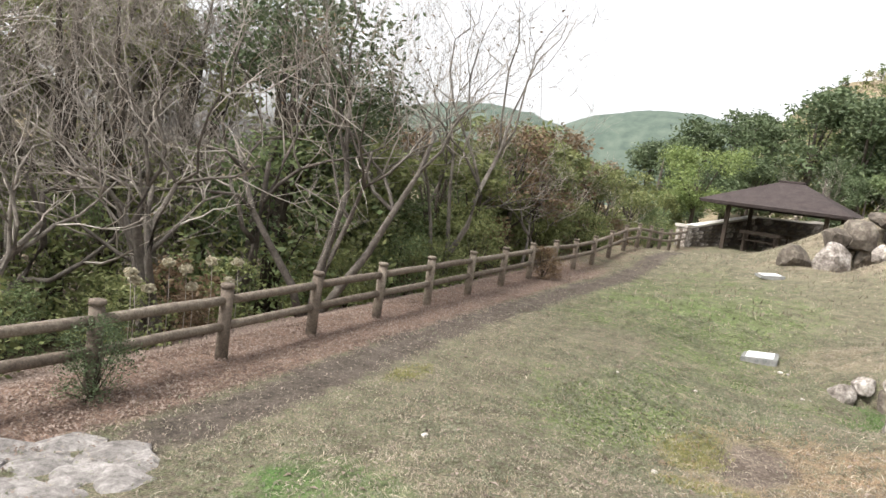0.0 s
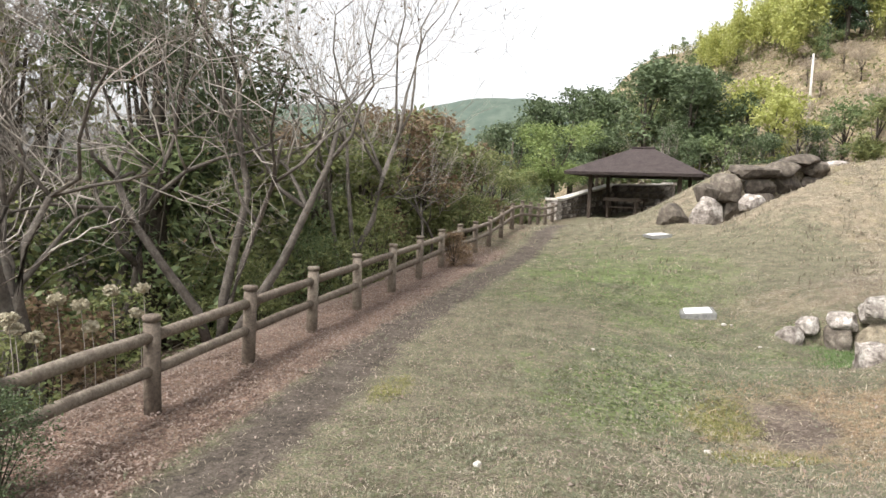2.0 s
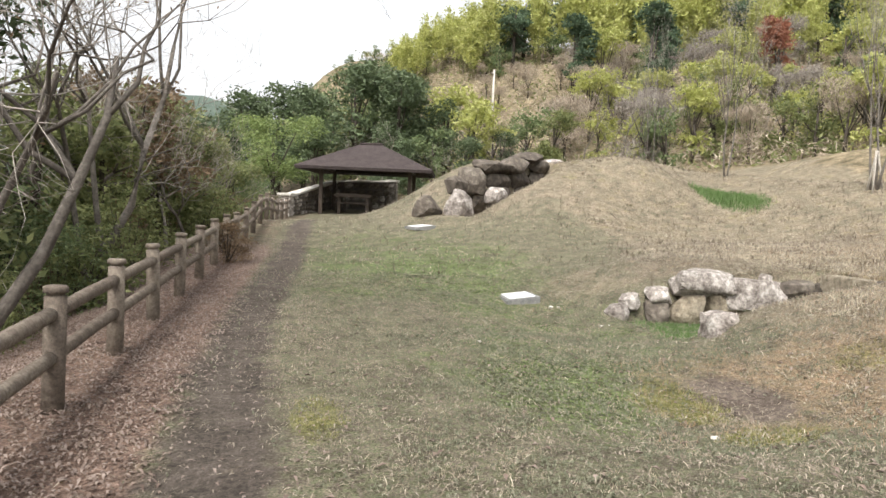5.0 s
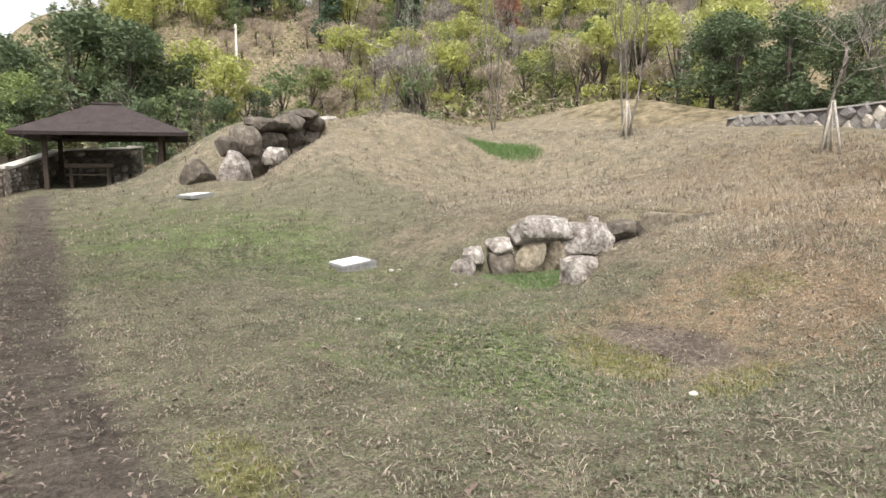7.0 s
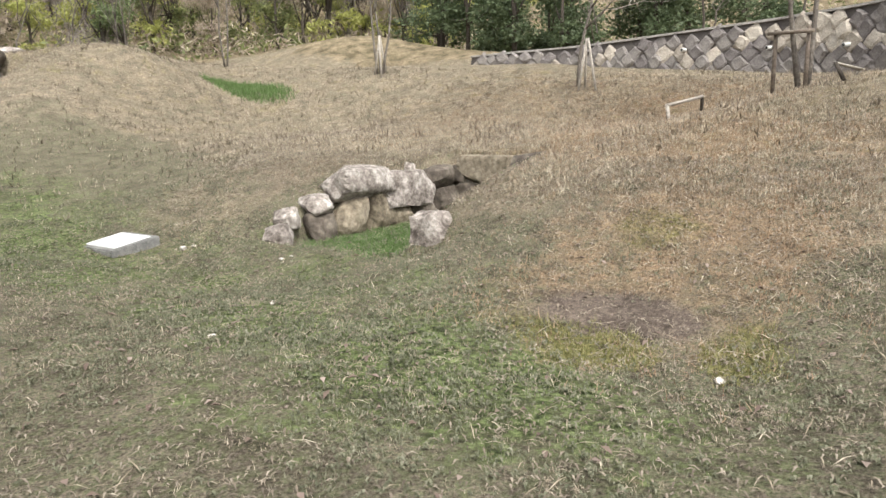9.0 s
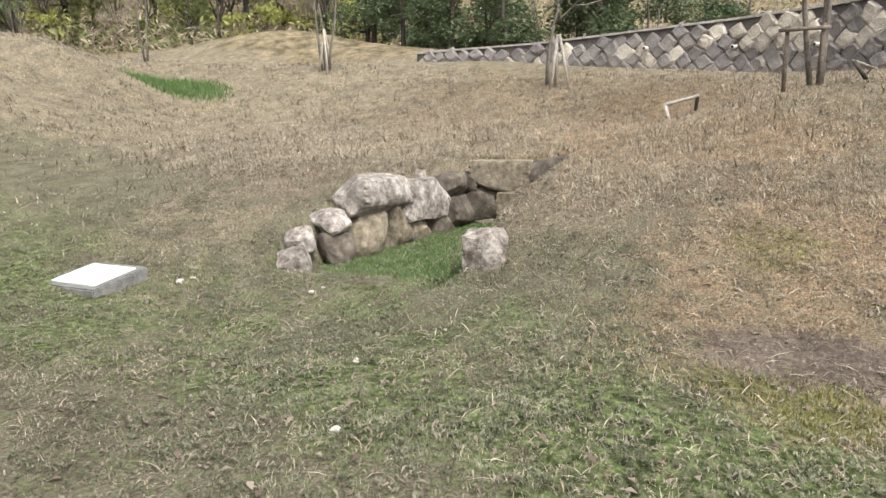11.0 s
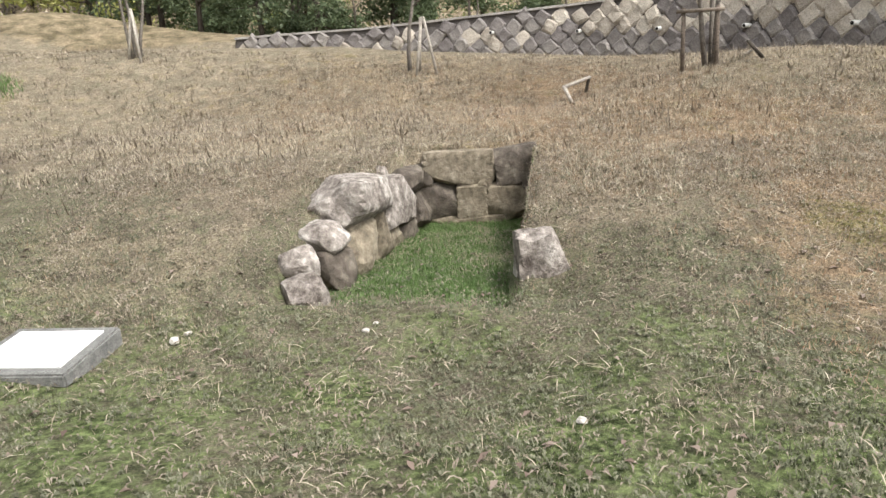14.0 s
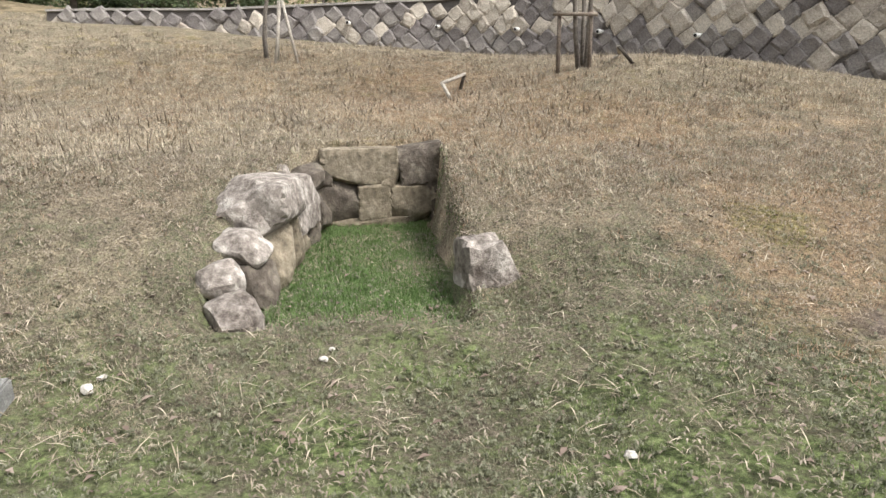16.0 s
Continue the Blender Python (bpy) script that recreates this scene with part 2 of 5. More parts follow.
def bulk_mesh(name, verts, size, mat):
    """A mesh of separate faces of `size` corners, from one array of corners."""
    verts = np.asarray(verts, dtype=np.float32).reshape(-1, 3)
    count = len(verts) // size
    me = bpy.data.meshes.new(name)
    me.vertices.add(len(verts))
    me.vertices.foreach_set("co", verts.ravel())
    me.loops.add(len(verts))
    me.loops.foreach_set("vertex_index", np.arange(len(verts), dtype=np.int32))
    me.polygons.add(count)
    me.polygons.foreach_set("loop_start", np.arange(0, len(verts), size, dtype=np.int32))
    me.materials.append(mat)
    me.update(calc_edges=True)
    return me


def part(name, me, parent, label="", m=None):
    ob = new(name, me)
    ob.parent = parent
    if m is not None:
        ob.matrix_basis = m
    if label:
        ob["label"] = label
    return ob


def thing(name, label, category, m, group="", kind=""):
    ob = new(name)
    ob.empty_display_size = 0.1
    ob.matrix_basis = m
    return tagged(ob, label, category, group, kind)


def tubes(name, runs, mat, sides=6):
    """Round, tapering rods: each run is a list of (point, radius)."""
    verts, faces = [], []
    for run in runs:
        base = len(verts)
        for k, (p, r) in enumerate(run):
            p = Vector(p)
            a = Vector(run[max(0, k - 1)][0])
            b = Vector(run[min(len(run) - 1, k + 1)][0])
            d = (b - a).normalized()
            u = d.cross((0, 0, 1)) if abs(d.z) < 0.95 else d.cross((1, 0, 0))
            u.normalize()
            w = d.cross(u)
            for s in range(sides):
                ang = 2 * math.pi * s / sides
                verts.append(p + r * (math.cos(ang) * u + math.sin(ang) * w))
        for k in range(len(run) - 1):
            for s in range(sides):
                i, j = base + k * sides + s, base + k * sides + (s + 1) % sides
                faces.append((i, j, j + sides, i + sides))
        faces.append(tuple(range(base + sides - 1, base - 1, -1)))
        faces.append(tuple(range(base + (len(run) - 1) * sides, base + len(run) * sides)))
    return mesh_of(name, verts, faces, mat, smooth=True)


def box_mesh(name, sx, sy, sz, mat, bevel=0.01):
    """A bevelled block that stands on z = 0, centred in x and y."""
    bm = bmesh.new()
    bmesh.ops.create_cube(bm, size=1.0)
    for v in bm.verts:
        v.co = Vector((v.co.x * sx, v.co.y * sy, (v.co.z + 0.5) * sz))
    bmesh.ops.bevel(bm, geom=bm.edges[:], offset=bevel, segments=2, affect="EDGES", profile=0.6)
    me = bpy.data.meshes.new(name)
    bm.to_mesh(me)
    bm.free()
    me.materials.append(mat)
    return me


def boulder(name, sx, sy, sz, mat, seed, square=0.5, rough=0.12, detail=4, cuts=12, deep=0.66):
    """A broken stone of that size about its centre: between an ellipsoid and a block, with flat faces and worn edges."""
    bm = bmesh.new()
    bmesh.ops.create_icosphere(bm, subdivisions=detail, radius=1.0)
    rs = random.Random(seed)
    off = Vector((rs.uniform(0, 90), rs.uniform(0, 90), rs.uniform(0, 90)))
    planes = [(Vector((rs.gauss(0, 1), rs.gauss(0, 1), rs.gauss(0, 1))).normalized(), rs.uniform(deep, 0.95)) for _ in range(cuts)]
    for v in bm.verts:
        c = v.co.copy()
        big = max(abs(c.x), abs(c.y), abs(c.z))
        c = c.lerp(c / big * 0.92, square)
        for d, k in planes:
            over = c.dot(d) - k
            if over > 0:
                c -= d * over * 0.93
        c *= 1.06 + rough * noise.noise(c * 1.4 + off) + 0.4 * rough * noise.noise(c * 4 + off) + 0.2 * rough * noise.noise(c * 11 + off)
        v.co = Vector((c.x * sx / 2, c.y * sy / 2, c.z * sz / 2))
    me = bpy.data.meshes.new(name)
    bm.to_mesh(me)
    bm.free()
    me.materials.append(mat)
    me.polygons.foreach_set("use_smooth", [True] * len(me.polygons))
    me.set_sharp_from_angle(angle=radians(24))
    return me


# ---- the lie of the land ----
BUMPS = [
    (1, -1, 2.8, 0.775), (5, 1, 4, 0.478), (3.4, 7, 2, 0.125), (4.2, 10.6, 2.4, 0.122), (2.6, 12.2, 1.1, 0.256),
    (9, 7, 4, 0.449), (12, 12, 4.5, 0.345), (17, 18, 5, 0.370), (22, 26, 6, 1.830), (6.2, 23.5, 2.4, 1.052),
    (2.2, 25.6, 1.7, 0.907), (5, 27, 3, 1.422),
]
BUMPS += [
    (3.6, 20.4, 1.5, 0.505), (-2, 34, 8, -0.064), (-2, 22, 5, 0.823), (12, 25, 4, 0.577), (-4.8, 10, 4, 0.127),
    (-4, 3.5, 1.6, -0.063), (8, 22, 2.5, -0.239), (15, 9, 5, -0.011), (1, 7.2, 1, -0.111), (5, 15, 2.5, 0.296),
    (0.4, 10.2, 1.2, -0.318), (2.5, 8.2, 1, 0.125),
]
BUMPS += [
    (-3, 27, 3, -0.396), (9, 11, 2.5, -0.274), (9, 17, 3, -0.489), (27, 24, 5, -1.180), (17.5, 25, 2.5, -0.565),
    (-0.2, 12.4, 1.1, -0.188), (-1.7, 4.3, 1.2, 0.178), (-0.6, 6.4, 1, -0.235), (1, 17.8, 1.5, 0.121), (10.8, 23.6, 1.6, -0.434),
    (-3, 19.4, 2.5, -0.554), (8.7, 8.4, 1.5, -0.229),
]
BUMPS += [
    (8.3, 24.2, 1.5, 0.183), (7, 21.5, 1.6, -0.046), (9.8, 26.8, 1.8, 0.731), (12.3, 24.8, 1.5, 0.098), (10.3, 21.6, 1.2, 0.046),
    (16, 29.5, 2.5, -0.937), (19, 28, 2.5, 0.188), (21.5, 25, 2.2, 0.432), (21, 21.5, 2, 0.178), (18, 22, 2.5, -0.903),
    (13, 18.1, 2, 0.264), (14.7, 14.2, 2, 0.131), (11, 11.2, 1.5, 0.065), (7.2, 6.5, 1.3, 0.168), (6.6, 4.3, 1.6, 0.274),
    (9.5, 5.0, 1.5, 0.116), (12, 7, 1.5, -0.019), (14.0, 10.0, 1.5, 0.044), (8.3, 9, 1.2, -0.077), (5.5, 25.5, 1.4, -0.284),
    (16, 17, 1.5, -0.161), (8, 22.8, 1.2, 0.484),
]
# foot of the retaining wall, and the height of its top
WALL_X = [16.35, 16.0, 15.5, 14.75, 13.5, 12.2, 10.7, 8.8, 7.0, 5.2, 4.2, 3.9]
WALL_Y = [17.3, 16.0, 13.3, 11.2, 7.75, 6.1, 4.75, 3.65, 2.75, 1.6, -0.4, -6.0]
WALL_TOP = [2.34, 2.34, 2.32, 2.35, 2.42, 2.42, 2.45, 2.5, 2.5, 2.5, 2.5, 2.5]


def ramp01(v, lo, hi):
    t = np.clip((np.asarray(v, dtype=float) - lo) / (hi - lo), 0, 1)
    return t * t * (3 - 2 * t)


def fence_x(y):
    return -5.23 + 0.0021 * np.maximum(y - 5.4, 0) ** 2


def wall_side(x, y):
    """How far behind the retaining wall's foot a place lies, and the wall's top there."""
    best = np.full(np.shape(x), 1e9)
    side, top = np.full(np.shape(x), -1e3), np.zeros(np.shape(x))
    for k in range(len(WALL_X) - 1):
        ax, ay, bx, by = WALL_X[k], WALL_Y[k], WALL_X[k + 1], WALL_Y[k + 1]
        dx, dy = bx - ax, by - ay
        ln2 = dx * dx + dy * dy
        t = np.clip(((x - ax) * dx + (y - ay) * dy) / ln2, 0, 1)
        dist = np.hypot(x - ax - t * dx, y - ay - t * dy)
        sgn = ((x - ax) * -dy + (y - ay) * dx) / math.sqrt(ln2)
        near = dist < best
        best = np.where(near, dist, best)
        side = np.where(near, np.sign(sgn) * dist, side)
        top = np.where(near, WALL_TOP[k] + t * (WALL_TOP[k + 1] - WALL_TOP[k]), top)
    return side, top


def chamber_in(x, y):
    """1 inside the near burial chamber, 0 outside."""
    u = np.clip((x - 1.0) / 3.2, 0, 1)
    lo, hi = 9.76 - 0.33 * u, 11.48 - 0.6 * u
    return ramp01(np.minimum(y - lo, hi - y), -0.04, 0.07) * (1 - ramp01(x, 4.28, 4.38)) * ramp01(x, 0.7, 1.3)


def trench_in(x, y):
    """1 inside the far burial chamber."""
    a = (x - 0.9) * 0.81 + (y - 21.4) * 0.58
    s = -(x - 0.9) * 0.58 + (y - 21.4) * 0.81
    return ramp01(a, -0.6, 0.3) * (1 - ramp01(a, 5.6, 6.0)) * (1 - ramp01(np.abs(s - 0.1), 0.62, 0.85))


def land(x, y):
    x, y = np.asarray(x, dtype=float), np.asarray(y, dtype=float)
    cx, cy = np.clip(x, -30, 22), np.clip(y, -20, 42)
    h = -0.9 + 0.1424 * np.log1p(np.exp(cx - 2)) + 0.1044 * np.log1p(np.exp((cy - 13) / 2))
    for bx, by, r, a in BUMPS:
        h = h + a * np.exp(-((x - bx) ** 2 + (y - by) ** 2) / (2 * r * r))
    h = h - chamber_in(x, y) * (h + 0.93)
    h = h - 0.16 * np.exp(-((x - 1.3) ** 2 + (y - 9.45) ** 2) / 0.18)
    h = h - trench_in(x, y) * np.maximum(h - 0.4, 0)
    # the bank outside the fence, and the valley under it
    out = np.maximum(fence_x(np.clip(y, -50, 34)) - 0.5 - x, 0)
    h = h - 3.4 * (1 - np.exp(-out / 9.0)) * (1 - 0.25 * ramp01(out, 30, 80))
    # wooded hill on the far side
    d = np.hypot(x + 8, y - 4)
    h = h + 20 * ramp01(d, 40, 100) * ramp01(x + 0.12 * y, -4, 16)
    h = h + 8 * ramp01(-x, 25, 70) * ramp01(70 - y, 0, 50)
    side, top = wall_side(x, y)
    h = np.where(side > 0, h + (np.maximum(top - 0.08 + 0.05 * side, h) - h) * ramp01(side - 0.22 * np.maximum(top - h, 0), 0.2, 0.42), h)
    return h


def ground_z(x, y):
    return float(land(x, y)) + 0.012 * noise.noise((x * 3, y * 3, 0))


def axis_steps(*runs):
    out = []
    for a, b, s in runs:
        out += list(np.arange(a, b - 1e-6, s))
    return np.array(out + [runs[-1][1]])


XS = axis_steps((-900, -200, 100), (-200, -40, 16), (-40, -12, 2), (-12, -7, 0.4), (-7, 5, 0.09), (5, 18, 0.25), (18, 40, 1.2), (40, 120, 5), (120, 900, 78))
YS = axis_steps((-900, -100, 100), (-100, -20, 8), (-20, -2, 0.8), (-2, 14, 0.1), (14, 30, 0.2), (30, 46, 0.5), (46, 130, 4), (130, 900, 77))
GX, GY = np.meshgrid(XS, YS)
GZ = land(GX, GY)
near = (GX > -12) & (GX < 20) & (GY > -4) & (GY < 46)
for i, j in zip(*np.nonzero(near)):
    GZ[i, j] += 0.012 * noise.noise((GX[i, j] * 3, GY[i, j] * 3, 0)) + 0.02 * noise.noise((GX[i, j] * 0.9, GY[i, j] * 0.9, 7))
nx, ny = len(XS), len(YS)
quads = [(r * nx + c, r * nx + c + 1, (r + 1) * nx + c + 1, (r + 1) * nx + c) for r in range(ny - 1) for c in range(nx - 1)]
ground_mesh = mesh_of("ground", np.stack([GX.ravel(), GY.ravel(), GZ.ravel()], 1).tolist(), quads, GROUND, smooth=True)
ground = tagged(new("ground", ground_mesh), "park lawn of mown green and dry grass over low mounds", "ground", kind="structure")


def spot(x, y, cx, cy, rx, ry, soft=0.5):
    return 1 - ramp01(np.hypot((x - cx) / rx, (y - cy) / ry), 1 - soft, 1 + soft)


def path_x(y):
    return fence_x(y) + 1.12 + 0.10 * np.sin(y * 0.5) + 0.35 * ramp01(y, 16, 28)


def zones(x, y):
    z = {}
    fx = fence_x(np.clip(y, -5, 34))
    z["soil"] = 0.82 * (1 - ramp01(np.abs(x - path_x(y)), 0.08, 0.62)) * ramp01(y, 1.5, 4) * (1 - ramp01(y, 26, 32))
    z["litter"] = (1 - ramp01(x - fx, 0.55, 1.0)) * ramp01(x - fx, -3.5, -1.5) * (1 - 0.6 * ramp01(y, 15, 20))
    z["wood"] = 1 - ramp01(x - fx, -3.2, -1.2)
    side, top = wall_side(x, y)
    hill = ramp01(np.hypot(x + 8, y - 4), 38, 46)
    z["woodland"] = np.maximum(hill, ramp01(side, 0.5, 2.5))
    z["lush"] = np.maximum(np.maximum(0.62 * chamber_in(x, y) * ramp01(x, 0.9, 1.8) * (1 - ramp01(np.abs(y - 10.3 + 0.12 * (x - 1)), 0.75, 1.15)), spot(x, y, 10.15, 21.35, 0.8, 1.25) * 1.2), spot(x, y, -2.3, 3.4, 0.8, 0.6) * 0.55)
    z["green"] = 0.13 + 0.34 * spot(x, y, -1.6, 16, 2.6, 5) + 0.2 * spot(x, y, -1.0, 11.5, 2.6, 4.5) + 0.12 * spot(x, y, 0, 9.6, 1.6, 1.5) + 0.2 * spot(x, y, -1.6, 8, 1.5, 2) - 0.3 * spot(x, y, -3.6, 7.5, 0.9, 3) - 0.3 * spot(x, y, -2.3, 10.2, 0.7, 1.6) + 0.25 * spot(x, y, -1.3, 7.3, 0.6, 1.0)
    east = ramp01(x - 0.25 * (y - 8), 0.5, 2.3)
    z["dry"] = np.clip(east + spot(x, y, 5, 23, 6, 4) + 0.5 * spot(x, y, -1.4, 3.6, 1.3, 0.9) + 0.75 * spot(x, y, 1.7, 12.6, 1.5, 1.0), 0, 1) * 0.62
    z["rust"] = 0.55 * spot(x, y, 0.9, 7.0, 1.6, 1.3) + 0.62 * spot(x, y, 6.5, 8.4, 3.8, 1.8) + 0.45 * spot(x, y, 10, 12, 4.5, 4.5) + 0.45 * spot(x, y, 3.5, 5.5, 2, 2)
    z["moss"] = 0.24 * ramp01(x, 2, 5) + 0.75 * spot(x, y, -0.42, 7.15, 0.35, 0.5) + 0.45 * spot(x, y, 1.65, 7.2, 0.45, 0.4) + 0.6 * spot(x, y, -0.25, 6.2, 0.45, 0.25) + 0.55 * spot(x, y, -3.5, 6.6, 0.2, 0.5)
    z["dark"] = 0.9 * spot(x, y, 0.1, 7.05, 0.38, 0.62)
    keep = 1 - np.maximum(z["soil"], np.maximum(z["litter"], z["wood"]))
    for k in ("lush", "dry", "rust", "moss", "dark"):
        z[k] = z[k] * keep
    return z


for key, val in zones(GX, GY).items():
    ground_mesh.attributes.new(key, "FLOAT", "POINT").data.foreach_set("value", np.asarray(val, dtype=np.float32).ravel())

# ---- trees ----


def grow(rs, p, d, length, radius, level, levels, runs, fine, tips, spread, rise, wobble=0.28, kids=(3, 5), clear=None):
    """One limb and, from it, its smaller limbs."""
    steps = 5 if level < 2 else (4 if level < levels - 1 else 3)
    run, q, dirn = [(p.copy(), radius)], p.copy(), d.copy()
    nodes = []
    for k in range(steps):
        wob = wobble * (0.8 if level == 0 else 1.0)
        dirn = (dirn + Vector((rs.gauss(0, wob), rs.gauss(0, wob), rs.gauss(0, wob) + rise * 0.25))).normalized()
        q = q + dirn * (length / steps)
        if clear and clear(q):
            q = q - dirn * (length / steps)
            dirn = Vector((-abs(dirn.x) - 0.3, dirn.y, abs(dirn.z) + 0.3)).normalized()
            q = q + dirn * (length / steps)
            if clear(q):
                break
        r = radius * (1 - 0.62 * (k + 1) / steps)
        run.append((q.copy(), r))
        nodes.append((q.copy(), dirn.copy(), r))
    if len(run) < 2:
        return
    (runs if level < 2 else fine).append(run)
    if level >= levels:
        tips.append(q.copy())
        return
    for _ in range(rs.randint(*kids)):
        at, ad, ar = nodes[min(len(nodes) - 1, rs.randint(1 if level else 2, steps - 1))]
        side = Vector((rs.gauss(0, 1), rs.gauss(0, 1), rs.gauss(0, 0.6)))
        side = (side - ad * side.dot(ad)).normalized()
        nd = (ad * (1 - spread) + side * spread + Vector((0, 0, rise * 0.3))).normalized()
        grow(rs, at, nd, length * rs.uniform(0.5, 0.78), max(ar * 0.72, 0.003), level + 1, levels, runs, fine, tips, spread, rise, wobble, kids, clear)


def leaf_cloud(name, centres, per, spread, size, mat, seed, droop=0.0, flat=0.6, aspect=0.42):
    """Leaves, each a folded pair of corners about a centre."""
    g = np.random.default_rng(seed)
    c = np.repeat(np.asarray(centres, dtype=float), per, axis=0)
    count = len(c)
    c = c + g.normal(0, 1, (count, 3)) * np.array([spread, spread, spread * flat])
    a = g.normal(0, 1, (count, 3))
    a[:, 2] = a[:, 2] * 0.6 - droop
    a /= np.linalg.norm(a, axis=1, keepdims=True)
    b = np.cross(a, g.normal(0, 1, (count, 3)))
    b /= np.linalg.norm(b, axis=1, keepdims=True)
    s = size * g.uniform(0.55, 1.25, (count, 1))
    v = np.stack([c - a * s, c + b * s * aspect, c + a * s, c - b * s * aspect], 1)
    return bulk_mesh(name, v, 4, mat)


def bare_tree(seed, height, radius, stems=1, levels=4, spread=0.5, rise=0.5, lean=0.15, kids=(3, 5), bark=None, leaves=None, leaf_per=0, leaf_size=0.05, wobble=0.28, clear=None):
    rs = random.Random(seed)
    runs, fine, tips = [], [], []
    for s in range(stems):
        ang = rs.uniform(0, 6.28) if stems == 1 else s * 6.28 / stems + rs.uniform(-0.4, 0.4)
        tilt = lean if stems == 1 else lean + 0.25
        d = Vector((math.cos(ang) * tilt, math.sin(ang) * tilt, 1)).normalized()
        grow(rs, Vector((math.cos(ang) * 0.08 * (stems > 1), math.sin(ang) * 0.08 * (stems > 1), -0.15)), d, height * rs.uniform(0.5, 0.62), radius * (1 if stems == 1 else rs.uniform(0.55, 0.85)), 0, levels, runs, fine, tips, spread, rise, wobble, kids, clear)
    made = [("trunk", tubes("bare_trunk", runs, bark or BARK, 7)), ("twig_work", tubes("bare_twigs", fine, TWIGS, 3))]
    if leaves:
        made.append(("crown", leaf_cloud("tree_leaves", [tuple(t) for t in tips], leaf_per, 0.16, leaf_size, leaves, seed)))
    return made


def leafy_tree(seed, height, width, mat, clumps=110, per=45, size=0.2, trunk_part=0.3, bark=None, top=0.75, droop=0.2, aspect=0.42):
    """A trunk with limbs, and a crown of leaf clumps with gaps and an uneven outline."""
    rs = random.Random(seed)
    runs, centres = [[(Vector((0, 0, -0.3)), height * 0.028), (Vector((0.1, 0, height * 0.35)), height * 0.02), (Vector((0, 0.1, height * 0.75)), height * 0.008)]], []
    lobes = []
    for _ in range(7):
        ang, r = rs.uniform(0, 6.28), rs.uniform(0.2, 0.75)
        zz = rs.uniform(trunk_part + 0.08, 0.95)
        keep = math.sqrt(max(0.05, 1 - ((zz - (trunk_part + 1) * 0.47) / (1.05 - trunk_part) / 0.62) ** 2)) if top else 1
        lobes.append((Vector((math.cos(ang) * r * width * 0.5 * keep, math.sin(ang) * r * width * 0.5 * keep, zz * height)), rs.uniform(0.5, 0.85)))
        p = Vector((0, 0, height * rs.uniform(0.25, 0.5)))
        q = lobes[-1][0]
        runs.append([(p, height * 0.011), (p.lerp(q, 0.5) + Vector((0, 0, -0.1)), height * 0.007), (q, height * 0.003)])
    for _ in range(clumps):
        c, k = rs.choice(lobes)
        v = Vector((rs.gauss(0, 1), rs.gauss(0, 1), rs.gauss(0, 1))).normalized() * rs.uniform(0.55, 1.0) ** 0.5
        centres.append((c.x + v.x * width * 0.30 * k, c.y + v.y * width * 0.30 * k, c.z + v.z * height * 0.17 * k))
    return [("trunk", tubes("leafy_trunk", runs, bark or DARKBARK, 6)), ("crown", leaf_cloud("leafy_crown", centres, per, width * 0.055, size, mat, seed, droop, aspect=aspect))]


def plume(seed, height, mat, size=0.22, per=34):
    """A clump of bamboo: leaning culms, leafy from half their height to the nodding tips."""
    rs = random.Random(seed)
    runs, centres = [], []
    for _ in range(6):
        ang, out = rs.uniform(0, 6.28), rs.uniform(0.2, 0.5)
        h = height * rs.uniform(0.7, 1.0)
        bx, by = rs.uniform(-1, 1), rs.uniform(-1, 1)
        pts = [Vector((bx + math.cos(ang) * out * t * t * 2.2, by + math.sin(ang) * out * t * t * 2.2, h * (t - 0.08 * t ** 4))) for t in (0, 0.3, 0.6, 0.8, 1.0)]
        runs.append([(p, 0.05 * (1 - 0.8 * k / 4)) for k, p in enumerate(pts)])
        for _ in range(16):
            t = rs.uniform(0.35, 1.0)
            p = Vector((bx + math.cos(ang) * out * t * t * 2.2, by + math.sin(ang) * out * t * t * 2.2, h * (t - 0.08 * t ** 4)))
            w = 0.75 * (1.15 - t)
            centres.append((p.x + rs.gauss(0, w), p.y + rs.gauss(0, w), p.z + rs.gauss(0, 0.3)))
    return [("culm", tubes("bamboo_culm", [run], OLIVE_STEM, 4)) for run in runs] + [("crown", leaf_cloud("bamboo_crown", centres, per, 0.33, size, mat, seed, 0.8, 1.2))]


OLIVE_STEM = stuff_mat("bamboo_culm", [(0.12, 0.13, 0.05), (0.24, 0.24, 0.11)], scale=3, bump=0.1, vary=0.3)


def shrub(seed, height, width, mat, clumps=40, per=32, size=0.075, droop=0.1):
    rs = random.Random(seed)
    centres, runs = [], []
    for _ in range(clumps):
        ang, r, z = rs.uniform(0, 6.28), math.sqrt(rs.uniform(0, 1)), rs.uniform(0.08, 1.0)
        lim = math.sqrt(max(0.0, 1 - (z - 0.35) ** 2 / 0.5))
        centres.append((math.cos(ang) * r * lim * width / 2, math.sin(ang) * r * lim * width / 2, z * height))
        if len(runs) < 12:
            runs.append([(Vector((0, 0, -0.05)), 0.012), (Vector(centres[-1]) * 0.6, 0.008), (Vector(centres[-1]), 0.003)])
    return [("stem", tubes("shrub_stems", runs, DARKBARK, 4)), ("crown", leaf_cloud("shrub_leaves", centres, per, max(width, height) * 0.085, size, mat, seed, droop))]


